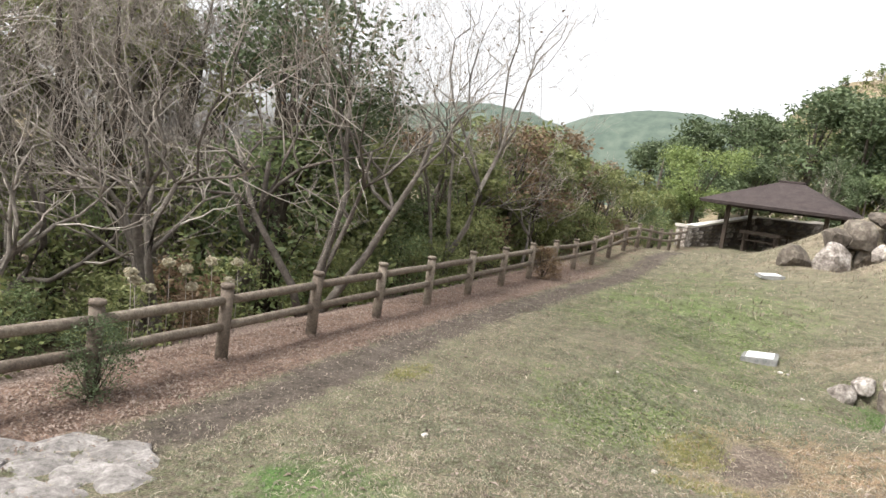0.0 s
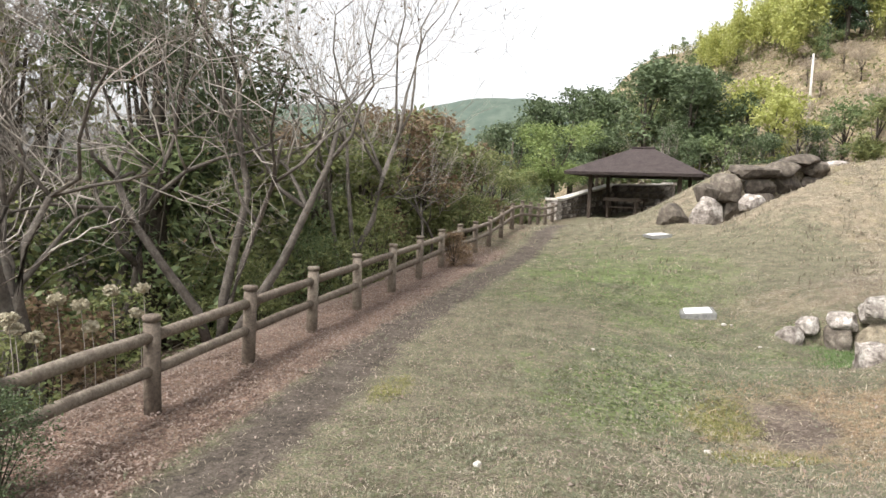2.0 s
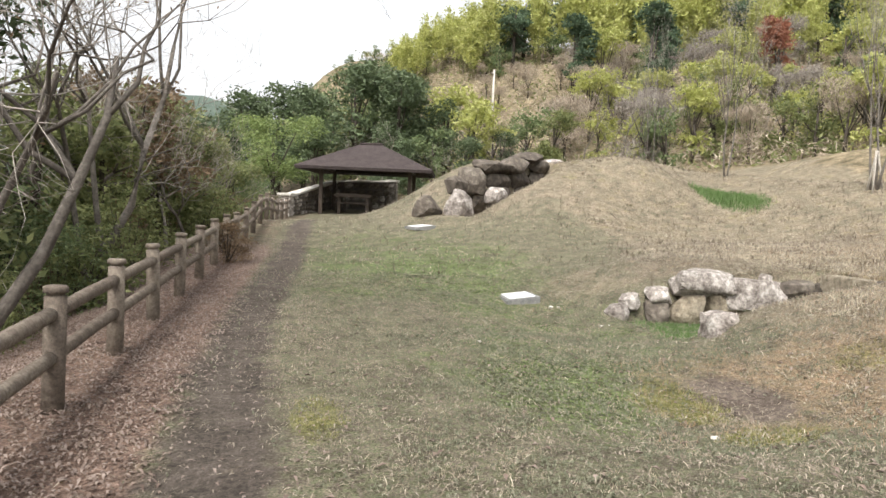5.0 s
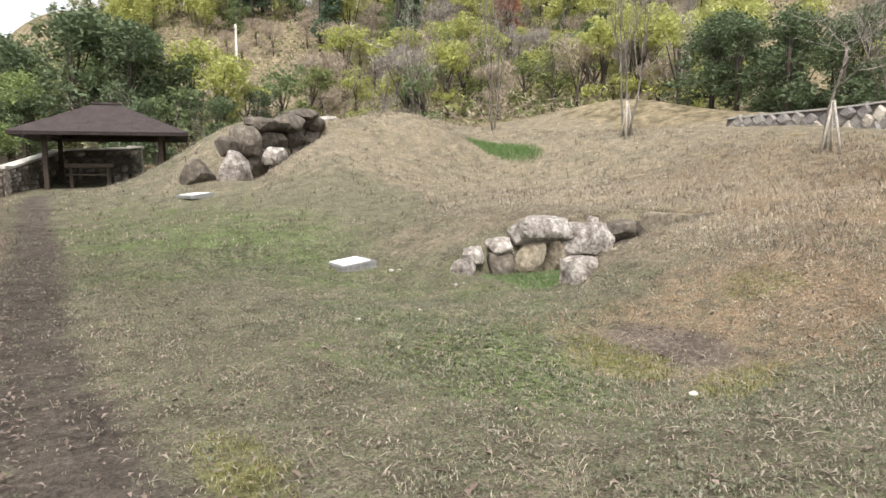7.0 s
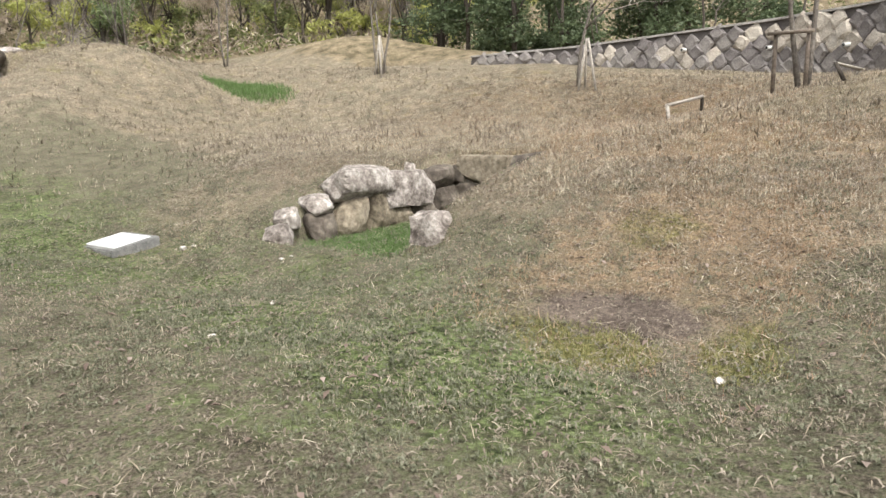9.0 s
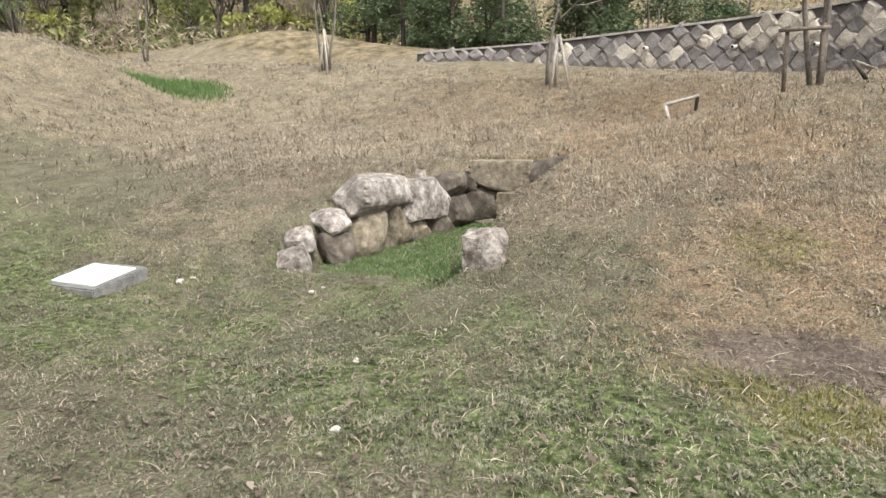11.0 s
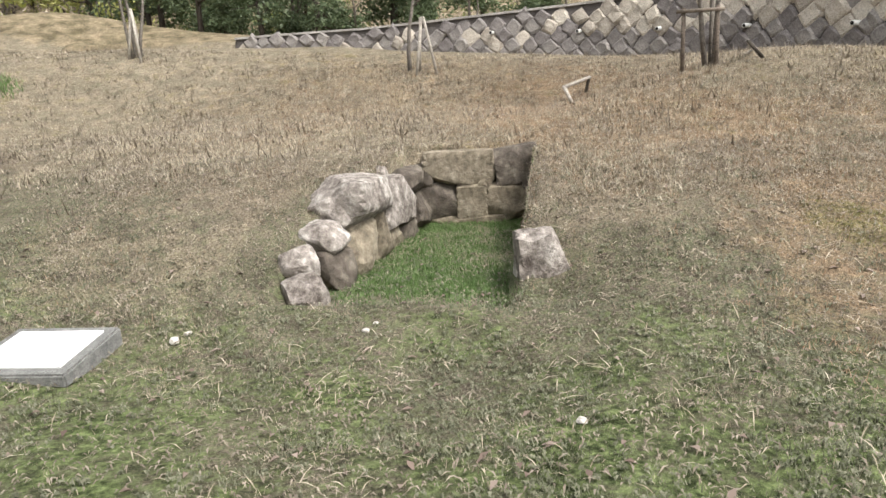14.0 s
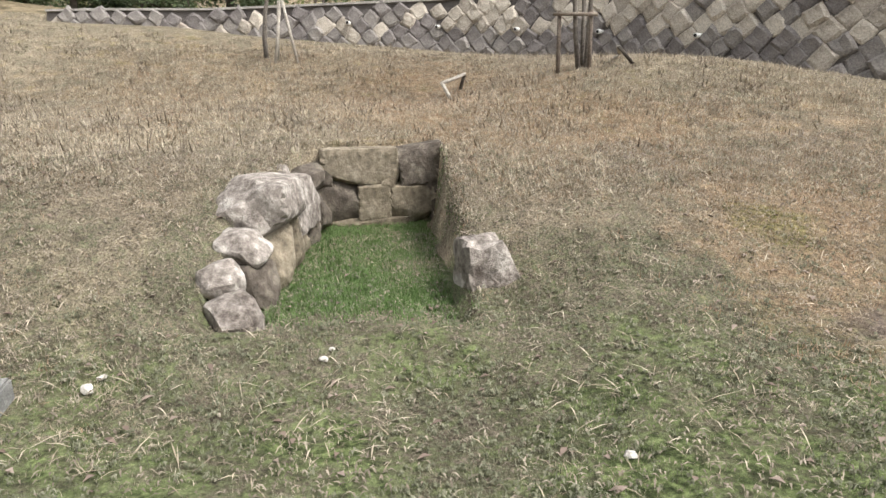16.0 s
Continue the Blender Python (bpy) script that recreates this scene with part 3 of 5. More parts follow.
def stand(name, made, x, y, label, category, turn=0.0, scale=1.0, group="", sink=0.0):
    ob = thing(name, label, category, pose(x, y, ground_z(x, y) - sink, 0, 0, turn) @ Matrix.Scale(scale, 4), group)
    for pname, me in made:
        if name == "brushwood" and pname == "trunk":
            pname = "stem"
        if name == "bamboo_clump" and pname == "trunk":
            pname = "culm"
        pt = part(pname, me, ob)
        if pname in ("twig_work", "stem") or me.name.startswith("leafy_trunk") and name in ("bamboo_clump", "brushwood"):
            pt["kind"] = "stuff"
    return ob


# bare deciduous trees outside the fence
bare_label = "bare grey-barked deciduous tree with a low spreading crown"


def fence_tree(seed, x, y, label=bare_label, lean=-0.04, **kw):
    """A bare tree outside the fence, whose limbs stay clear of the path."""
    z0 = ground_z(x, y)

    def clear(q):
        return q.z + z0 < 2.6 and q.x + x > float(fence_x(q.y + y)) - 0.25 + 0.5 * max(0.0, q.z + z0 - 1.2)

    stand("bare_tree", bare_tree(seed, clear=clear, lean=lean, **kw), x, y, label, "tree", 0, 1.0, "trees outside the fence")


fence_tree(11, -7.4, 6.25, height=4.4, radius=0.13, stems=4, spread=0.5, rise=0.4, kids=(3, 4))
fence_tree(23, -6.9, 8.95, "bare tree with a few withered leaves beside the fence", height=6.6, radius=0.105, stems=4, spread=0.55, rise=0.5, leaves=BROWNLEAF, leaf_per=1, leaf_size=0.035)
fence_tree(39, -6.6, 13.2, height=7.2, radius=0.10, stems=3, spread=0.55, rise=0.4, kids=(4, 5))
fence_tree(41, -6.3, 17.6, "slender bare tree with pale bark outside the fence", height=4.0, radius=0.08, stems=2, spread=0.45, rise=0.5, kids=(3, 4))
fence_tree(12, -8.4, 3.4, height=5.0, radius=0.14, stems=3, spread=0.5, rise=0.45, kids=(3, 4))
fence_tree(14, -9.4, 9.6, height=6.5, radius=0.15, stems=2, spread=0.5, rise=0.5)
fence_tree(16, -8.6, 11.6, height=6.0, radius=0.12, stems=2, spread=0.45, rise=0.5, leaves=BROWNLEAF, leaf_per=1, leaf_size=0.035)
fence_tree(18, -8.8, 15.8, height=6.0, radius=0.12, stems=2, spread=0.45, rise=0.5)
T3 = bare_tree(37, 5.6, 0.11, stems=2, levels=4, spread=0.5, rise=0.5, kids=(3, 4))
for k, (x, y, s) in enumerate([(-8.4, 20.5, 1.0), (-11.5, 5.5, 1.3), (-12, 13.5, 1.4), (-10.5, 20.5, 1.2), (-7.8, 24.8, 0.8)]):
    stand("bare_tree", T3, x, y, bare_label, "tree", 47 * k, s, "trees outside the fence")

EVN = [leafy_tree(s, 8.0, 5.5, EVERGREEN, clumps=170, per=75, size=0.085, trunk_part=0.06) for s in (4, 6)]
EV = [leafy_tree(s, 8.0, 5.5, EVERGREEN, clumps=180, per=26, size=0.16, trunk_part=0.03) for s in (3, 5, 8)]
OL = [leafy_tree(s, 7.0, 5.0, OLIVE, clumps=120, per=30, size=0.17, trunk_part=0.06) for s in (13, 15)]
BR = [leafy_tree(s, 6.0, 4.6, BROWNLEAF, clumps=90, per=30, size=0.12, trunk_part=0.15) for s in (17,)]
CM = [leafy_tree(s, 4.2, 4.2, CAMPHOR, clumps=100, per=100, size=0.07, trunk_part=0.25) for s in (19,)]
PN = [leafy_tree(s, 9.0, 4.6, PINE, clumps=100, per=46, size=0.2, trunk_part=0.2, droop=-0.2) for s in (29,)]
RD = [leafy_tree(s, 7.0, 4.2, REDLEAF, clumps=70, per=34, size=0.18, trunk_part=0.3) for s in (31,)]
FB = [bare_tree(s, 6.5, 0.10, stems=2, levels=3, spread=0.4, rise=0.7, kids=(3, 5)) for s in (61, 67)]

ever_label = "dense dark evergreen broadleaf tree"
for k, (x, y, s) in enumerate([(-9.2, 10.6, 0.9), (-11.5, 15.5, 0.75), (-9.4, 12.6, 0.5)]):
    stand("evergreen_tree", EVN[k % 2], x, y, ever_label, "tree", 73 * k, s, "evergreens outside the fence")
for k, (x, y, s) in enumerate([(-7.4, 16.4, 0.5), (-7.0, 20.0, 0.55), (-7.6, 22.6, 0.6), (-6.6, 25.6, 0.5), (-6.9, 28.6, 0.5), (-8.6, 19.4, 0.7), (-6.4, 31.0, 0.42), (-9.5, 29.5, 0.7), (-8.4, 16.0, 0.6), (-9.0, 23.5, 0.75), (-10, 27, 0.8)]):
    stand("olive_green_tree", OL[k % 2], x, y, "low olive-green tree beyond the fence", "tree", 66 * k, s, "wood outside the fence")
NB = [leafy_tree(s, 7.5, 5.0, GREYBRUSH, clumps=100, per=32, size=0.32, trunk_part=0.1, droop=-1.0, aspect=0.03) for s in (111, 113)]
for k, (x, y, s) in enumerate([(-13, 8.4, 1.25), (-14.5, 12.6, 1.3), (-11.5, 3.0, 0.9), (-12.5, 6.0, 1.0), (-11.0, 8.2, 0.9), (-14, 10.5, 1.1), (-11, 12.5, 0.9), (-12, 18, 0.8), (-16, 5, 1.3), (-15, 0.5, 1.2), (-18, 9, 1.3), (-17, 16, 1.2), (-9.5, 22.5, 0.65), (-11, 26, 0.7), (-8.6, 26.8, 0.5)]):
    stand("bare_tree", NB[k % 2], x, y, "bare tree with a haze of fine grey twigs", "tree", 57 * k, s, "wood outside the fence")
for k, (x, y, s) in enumerate([(-15, 12, 1.2), (-17, 7, 1.3), (-14, 18, 0.9), (-16, 2, 1.2), (-12.5, 23, 0.7), (-19, 14, 1.3), (-9, 27.5, 0.45), (-8.5, 18.5, 0.55), (-9.8, 14.4, 0.6)]):
    stand("olive_green_tree", OL[k % 2], x, y, "olive-green broadleaf tree in the wood", "tree", 51 * k, s, "wood outside the fence")
for k, (x, y, s) in enumerate([(-7.4, 18.6, 0.7), (-7.6, 24, 0.75), (-7.2, 27, 0.62), (-11, 18, 0.8)]):
    stand("withered_tree", BR[0], x, y, "tree with withered brown leaves", "tree", 80 * k, s, "wood outside the fence")
for k, (x, y, s) in enumerate([(-20, 22, 1.3), (-24, 10, 1.6), (-25, 0, 1.6), (-22, 30, 1.0), (-30, 20, 1.6), (-28, 38, 1.1), (-22, -8, 1.5)]):
    stand("bare_tree", FB[k % 2], x, y, "tall bare tree in the wood", "tree", 60 * k, s * 1.3, "wood outside the fence")

# trees round the shelter and on the hill
stand("camphor_tree", CM[0], -4.9, 39.5, "small rounded light green broadleaf tree behind the stone wall", "tree", 0, 1.25)
for k, (x, y, s) in enumerate([(0.5, 52, 1.3), (3.5, 50, 1.15), (-3.0, 53, 1.0), (-6.5, 56, 1.15), (-5, 60, 1.2), (-9.2, 53, 1.0), (-11, 58, 1.05), (6.8, 50, 0.8), (3.5, 43.5, 0.5), (7, 44, 0.5), (10, 46, 0.5), (-5.5, 48, 0.6), (-2, 57, 1.05), (5, 58, 1.0), (1.5, 46, 0.65), (-2.5, 47, 0.62), (4.5, 52, 0.95)]):
    stand("evergreen_tree", EV[k % 3], x, y, ever_label, "tree", 41 * k, s, "evergreens behind the shelter")
for k, (x, y, s) in enumerate([(-5.8, 36, 0.4), (-6.3, 33, 0.38), (-6, 40, 0.5), (-8, 38, 0.6)]):
    stand("olive_green_tree", OL[k % 2], x, y, "low olive-green tree beyond the fence", "tree", 41 * k, s, "wood outside the fence")
HB = [plume(s, 9.0, BAMBOO, size=0.25, per=15) for s in (43, 47, 53)]
HO = [leafy_tree(s, 6.0, 5.0, m, clumps=100, per=16, size=0.19, trunk_part=0.02) for s, m in ((101, OLIVE), (102, HILLGREEN), (103, OLIVE), (104, HILLGREEN))]
HY = [leafy_tree(s, 6.0, 4.4, BAMBOO, clumps=90, per=19, size=0.18, trunk_part=0.02, droop=0.6) for s in (105, 106)]
HG = [leafy_tree(s, 4.5, 4.5, m, clumps=80, per=24, size=0.3, trunk_part=0.02, droop=-1.2, aspect=0.07) for s, m in ((107, GREYBRUSH), (108, TANBRUSH))]
HP = leafy_tree(109, 9.0, 4.6, PINE, clumps=100, per=24, size=0.19, trunk_part=0.1, droop=-0.2)
rs = random.Random(5)


def hill_tree(deg, d, k):
    """One tree of the wooded hill, of the kind that grows in that quarter and at that height."""
    a = radians(deg)
    x, y = -8 + math.sin(a) * d, 4 + math.cos(a) * d
    c = rs.random()
    grown = float(0.45 + 0.55 * ramp01(deg, 9, 20)) * rs.uniform(0.75, 1.1)
    turn = 33 * k
    if d > 74:
        if deg < 11 or c > 0.9:
            stand("olive_green_tree", HO[k % 4], x, y, "olive-green broadleaf tree on the hill", "tree", turn, rs.uniform(0.7, 1.0) * grown, "woods on the hill")
        elif (20 < deg < 25 and c < 0.4) or (c > 0.82 and deg > 26):
            stand("pine_tree", HP, x, y, "dark green pine tree on the hill", "tree", turn, grown, "pines on the hill")
        else:
            stand("bamboo_clump", HB[k % 3], x, y, "tall yellow-green bamboo clump on the hill", "bamboo", turn, grown, "bamboo on the hill")
        return
    if deg < 13:
        if k % 2:
            return
        stand("olive_green_tree", HO[(1, 3, 0)[k % 3]], x, y, "olive-green broadleaf tree on the hill", "tree", turn, rs.uniform(0.7, 1.1), "woods on the hill")
        return
    # the open slope of dry grass keeps few trees
    if 13 <= deg < 27 and (56 < d or c < 0.45):
        if c < 0.55:
            return
        stand("brushwood", HG[1], x, y, "tan leafless brushwood on the dry slope", "shrub", turn, rs.uniform(0.35, 0.6), "brushwood on the hill")
        return
    if c < 0.34:
        stand("brushwood", HG[k % 2], x, y, "leafless brushwood on the hillside", "shrub", turn, rs.uniform(0.6, 1.1), "brushwood on the hill")
    elif c < 0.52:
        stand("bare_tree", FB[k % 2], x, y, "bare grey tree on the hillside", "tree", turn, rs.uniform(0.6, 0.95), "bare trees on the hill")
    elif c < 0.84:
        stand("bamboo_clump", HY[k % 2], x, y, "low yellow-green bamboo thicket on the hillside", "bamboo", turn, rs.uniform(0.6, 1.15), "bamboo on the hill")
    else:
        stand("olive_green_tree", HO[k % 4], x, y, "olive-green broadleaf tree on the hill", "tree", turn, rs.uniform(0.55, 0.9), "woods on the hill")


for d0, d1, count in [(43, 50, 44), (50, 57, 50), (57, 63, 50), (63, 69, 50), (69, 75, 50), (75, 82, 80), (82, 90, 66)]:
    for k in range(count):
        deg = 6 + (k + rs.uniform(0.1, 0.9)) * 64 / count
        if deg < 60 or k % 3 == 0:
            hill_tree(deg, rs.uniform(d0, d1), k)
g = np.random.default_rng(77)
for nm, mat, cnt, sz, lab in (("hill_brush", TANBRUSH, 7000, 0.28, "grey leafless brushwood covering the hillside"), ("hill_bushes", OLIVE, 5000, 0.2, "low olive-green undergrowth on the hillside"), ("hill_grass", STRAW, 7000, 0.26, "tall dry grass on the hillside")):
    ang, dist = np.radians(g.uniform(8, 102, cnt)), g.uniform(42, 100, cnt)
    px, py = -8 + np.sin(ang) * dist, 4 + np.cos(ang) * dist
    pts = np.stack([px, py, land(px, py) + g.uniform(0.1, 1.1, cnt)], 1)
    tagged(new("undergrowth", leaf_cloud(nm, pts, 5, 0.55, sz, mat, 3, -0.8, 0.6, 0.12 if mat is not OLIVE else 0.42)), lab, "undergrowth", kind="stuff")
stand("red_leaved_tree", RD[0], 36, 52, "tree with red-brown leaves on the hillside", "tree", 0, 1.0)
for x, y, s in [(25.8, 55, 1.0), (21, 60, 0.9)]:
    stand("pine_tree", PN[0], x, y, "dark green pine tree on the hill", "tree", x * 7, s, "pines on the hill")
for k, (x, y, s) in enumerate([(5.8, 42, 0.5), (7.6, 44, 0.6), (9.2, 43, 0.55), (10.6, 46, 0.6), (12, 44.5, 0.5), (1.2, 42.5, 0.75)]):
    stand("bare_tree", FB[k % 2], x, y, "low bare grey tree behind the far mound", "tree", 61 * k, s, "bare trees behind the far mound")
stand("willow_tree", OL[0], 13.0, 44, "yellow-green feathery tree below the hill", "tree", 0, 0.7)
# dark evergreens behind the retaining wall
for k, (x, y, s) in enumerate([(22.6, 20.8, 0.62), (22.0, 18.2, 0.6), (21.6, 16.0, 0.55), (24, 23, 0.7), (21.8, 12.4, 0.55), (20.5, 8.6, 0.5), (27, 25, 0.75), (25.5, 21, 0.55), (24, 17.5, 0.5), (28, 18, 0.7), (23.5, 13.5, 0.8), (30, 22, 0.8), (26, 10, 0.6), (30, 13, 0.8)]):
    stand("evergreen_tree", EV[k % 3], x, y, ever_label, "tree", 97 * k, s, "evergreens behind the retaining wall", sink=0.7)
for k, (x, y, s) in enumerate([(21.5, 14.5, 0.55), (20.5, 10.5, 0.6), (19, 7.5, 0.55), (18.5, 4, 0.6)]):
    stand("bare_tree", FB[k % 2], x, y, "bare tree behind the retaining wall", "tree", 97 * k, s, "bare trees behind the retaining wall")

# young staked trees on the lawn
Y1 = bare_tree(71, 7.0, 0.075, stems=2, levels=3, spread=0.36, rise=0.9, lean=-0.12, kids=(4, 6), wobble=0.09)
Y2 = bare_tree(73, 6.4, 0.07, stems=3, levels=3, spread=0.36, rise=0.9, lean=-0.12, kids=(4, 6), wobble=0.09)
Y3 = bare_tree(75, 5.0, 0.06, stems=1, levels=4, spread=0.6, rise=0.35, lean=0.02, kids=(4, 5), wobble=0.12)
for made, x, y in [(Y1, 12.4, 24.8), (Y2, 12.8, 18.4), (Y3, 11.6, 11.6), (Y2, 7.42, 6.5), (Y1, 12.6, 31), (Y2, 29, 28)]:
    stand("young_tree", made, x, y, "slender bare young tree on the dry lawn", "tree", x * 31, 0.9, "young trees on the lawn")

# undergrowth along the fence
SH = [shrub(s, 1.3, 1.5, m, size=0.055) for s, m in ((81, OLIVE), (83, OLIVE), (85, BROWNLEAF))]
SHB = [shrub(s, 1.7, 1.8, m, clumps=70, per=40, size=0.042, droop=0.4) for s, m in ((87, OLIVE), (89, HILLGREEN))]
rs = random.Random(9)
for k in range(46):
    y = 1.5 + k * 0.72 + rs.uniform(-0.4, 0.4)
    x = float(fence_x(y)) - rs.uniform(1.3, 4.2)
    pick = rs.random()
    made = SH[0] if pick < 0.34 else SH[1] if pick < 0.55 else SHB[0] if pick < 0.7 else SHB[1] if pick < 0.84 else SH[2]
    stand("shrub", made, x, y, "low tangled shrub in the undergrowth outside the fence", "shrub", rs.uniform(0, 360), rs.uniform(0.6, 1.15), "undergrowth outside the fence")
for k in range(22):
    x, y = -9.5 + rs.uniform(-3, 1.5), 2 + k * 1.15
    stand("shrub", SHB[k % 2], x, y, "tall leafy shrub in the wood", "shrub", rs.uniform(0, 360), rs.uniform(1.3, 2.1), "undergrowth outside the fence")
CREEP = shrub(91, 1.0, 0.85, EVERGREEN, clumps=60, per=70, size=0.02)
stand("shrub", CREEP, -5.1, 3.75, "fine-leaved creeper grown round a fence post", "shrub", 0, 0.72)
CONE = shrub(93, 0.85, 0.95, BROWNLEAF, clumps=60, per=60, size=0.028, droop=-0.4)
stand("shrub", CONE, -4.85, 14.95, "brown withered clump leaning on the fence", "shrub", 0, 0.85)
# dry flower heads
for k, (x, y, z) in enumerate([(-6.2, 4.9, 0.02), (-6.25, 5.0, -0.08), (-6.2, 6.05, 0.09), (-6.2, 5.66, 0.01), (-6.15, 5.73, -0.2), (-6.3, 5.49, 0.08), (-6.2, 6.5, 0.05), (-6.1, 6.3, -0.16), (-6.25, 5.2, -0.2)]):
    g0 = ground_z(x, y)
    ob = thing("dry_flower", "dry cream flower head on a thin stem", "flower", pose(x, y, g0), "dry flowers outside the fence")
    part("stem", tubes("flower_stem", [[(Vector((0.05, 0, -0.05)), 0.006), (Vector((0.02, 0.02, (z - g0) * 0.6)), 0.005), (Vector((0, 0, z - g0)), 0.004)]], TWIGS, 4), ob)
    g = np.random.default_rng(k)
    dirs = g.normal(0, 1, (60, 3))
    dirs = dirs / np.linalg.norm(dirs, axis=1, keepdims=True) * np.array([0.055, 0.055, 0.04]) + np.array([0, 0, z - g0 - 0.04])
    part("flower_head", leaf_cloud("flower_head", dirs, 4, 0.012, 0.022, DEADHEAD, k, aspect=0.7), ob)

# ---- fence ----
fence = thing("fence", "two-rail fence of weathered brown round timber", "fence", pose(0, 0, 0))
post_mesh = tubes("fence_post", [[(Vector((0, 0, -0.2)), 0.072), (Vector((0, 0, 0.78)), 0.07), (Vector((0, 0, 0.785)), 0.056), (Vector((0, 0, 0.80)), 0.056), (Vector((0, 0, 0.805)), 0.078), (Vector((0, 0, 0.838)), 0.078), (Vector((0, 0, 0.85)), 0.066)]], TIMBER, 14)
ys = [-0.75, 0.78, 2.31, 3.84, 5.39]
while ys[-1] < 30.3:
    ys.append(ys[-1] + 1.535)
tops = []
for y in ys:
    x = float(fence_x(y))
    z = ground_z(x, y)
    tops.append(Vector((x, y, z)))
    part("post", post_mesh, fence, m=pose(x, y, z, random.uniform(-1.2, 1.2), random.uniform(-1.2, 1.2), random.uniform(0, 360)))
for a, b in zip(tops, tops[1:]):
    for lift, r in ((0.665, 0.052), (0.375, 0.05)):
        d = (b - a)
        v = Vector((0, 0, lift))
        mid = d * 0.5 + v + Vector((0, 0, random.uniform(-0.008, 0.008)))
        rail = tubes("fence_rail", [[(d.normalized() * 0.05 + v, r * 0.96), (d * 0.2 + v, r), (mid, r * random.uniform(0.95, 1.04)), (d * 0.8 + v, r), (d - d.normalized() * 0.05 + v, r * 0.95)]], TIMBER, 10)
        part("rail", rail, fence, m=Matrix.Translation(a))

# ---- sign blocks on the lawn ----


def sign_block(x, y, turn, w, d, label):
    z = ground_z(x, y)
    ob = thing("sign_block", label, "sign", pose(x, y, z, 0, 0, turn), "low signs before the chambers")
    verts = [(-w / 2, -d / 2, -0.05), (w / 2, -d / 2, -0.05), (w / 2, d / 2, -0.05), (-w / 2, d / 2, -0.05), (-w / 2, -d / 2, 0.03), (w / 2, -d / 2, 0.03), (w / 2, d / 2, 0.1), (-w / 2, d / 2, 0.1)]
    bm = bmesh.new()
    vs = [bm.verts.new(v) for v in verts]
    for f in ((3, 2, 1, 0), (4, 5, 6, 7), (0, 1, 5, 4), (1, 2, 6, 5), (2, 3, 7, 6), (3, 0, 4, 7)):
        bm.faces.new([vs[i] for i in f])
    bmesh.ops.bevel(bm, geom=bm.edges[:], offset=0.012, segments=2, affect="EDGES")
    me = bpy.data.meshes.new("sign_base")
    bm.to_mesh(me)
    bm.free()
    me.materials.append(CONCRETE)
    part("base", me, ob, "grey granite block with a sloping top")
    tilt = math.degrees(math.atan2(0.07, d))
    part("plate", box_mesh("sign_plate", w * 0.8, d * 0.76, 0.012, PLATE, 0.003), ob, "plain white plate", pose(0, 0, 0.064, tilt, 0, 0))
    return ob


sign_block(-0.02, 12.54, 268, 0.68, 0.56, "low granite block with a white plate on the lawn")
sign_block(-0.2, 20.6, 285, 0.8, 0.6, "low granite block with a white plate by the far chamber")

# ---- near burial chamber ----
chamber = thing("stone_chamber", "small open burial chamber of lichened boulders in a grass mound", "ruin", pose(0, 0, 0))


def stone(parent, x, y, z, sx, sy, sz, mat, seed, rx=0, ry=0, rz=0, square=0.5, rough=0.12, label="", detail=4):
    part("stone", boulder("boulder", sx, sy, sz, mat, seed, square, rough, detail), parent, label, pose(x, y, z, rx, ry, rz))


LW = -10
stone(chamber, 1.12, 11.30, -0.84, 0.38, 0.36, 0.42, STONE, 1, rz=20, square=0.12)
stone(chamber, 1.38, 11.38, -0.64, 0.32, 0.30, 0.30, STONE, 2, rz=-20, square=0.2)
stone(chamber, 1.80, 11.27, -0.54, 0.42, 0.38, 0.28, STONE, 3, rx=8, rz=LW, square=0.4)
stone(chamber, 1.74, 11.22, -0.80, 0.36, 0.34, 0.42, DARKSTONE, 4, rz=LW, square=0.5)
part("stone", boulder("boulder", 0.92, 0.62, 0.46, STONE, 7, 0.6, 0.12, cuts=7, deep=0.78), chamber, "large pale boulder", pose(2.46, 11.18, -0.33, 3, 2, LW))
stone(chamber, 2.22, 11.15, -0.76, 0.50, 0.40, 0.66, TANSTONE, 6, rz=LW, square=0.75)
stone(chamber, 2.68, 11.08, -0.76, 0.52, 0.40, 0.66, TANSTONE, 7, rz=LW, square=0.75)
part("stone", boulder("boulder", 1.0, 0.46, 0.5, STONE, 8, 0.92, 0.07, cuts=5, deep=0.92), chamber, m=pose(3.24, 11.0, -0.47, -2, 3, LW))
stone(chamber, 3.08, 11.0, -0.84, 0.56, 0.38, 0.42, TANSTONE, 9, rz=LW, square=0.7)
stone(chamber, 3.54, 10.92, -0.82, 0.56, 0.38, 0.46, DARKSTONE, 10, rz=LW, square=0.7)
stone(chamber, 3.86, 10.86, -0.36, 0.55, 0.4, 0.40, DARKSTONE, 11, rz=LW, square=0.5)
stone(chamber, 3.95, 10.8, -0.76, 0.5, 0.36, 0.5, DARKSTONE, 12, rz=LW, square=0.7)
stone(chamber, 3.5, 11.1, -0.24, 0.3, 0.26, 0.2, STONE, 13, square=0.3)
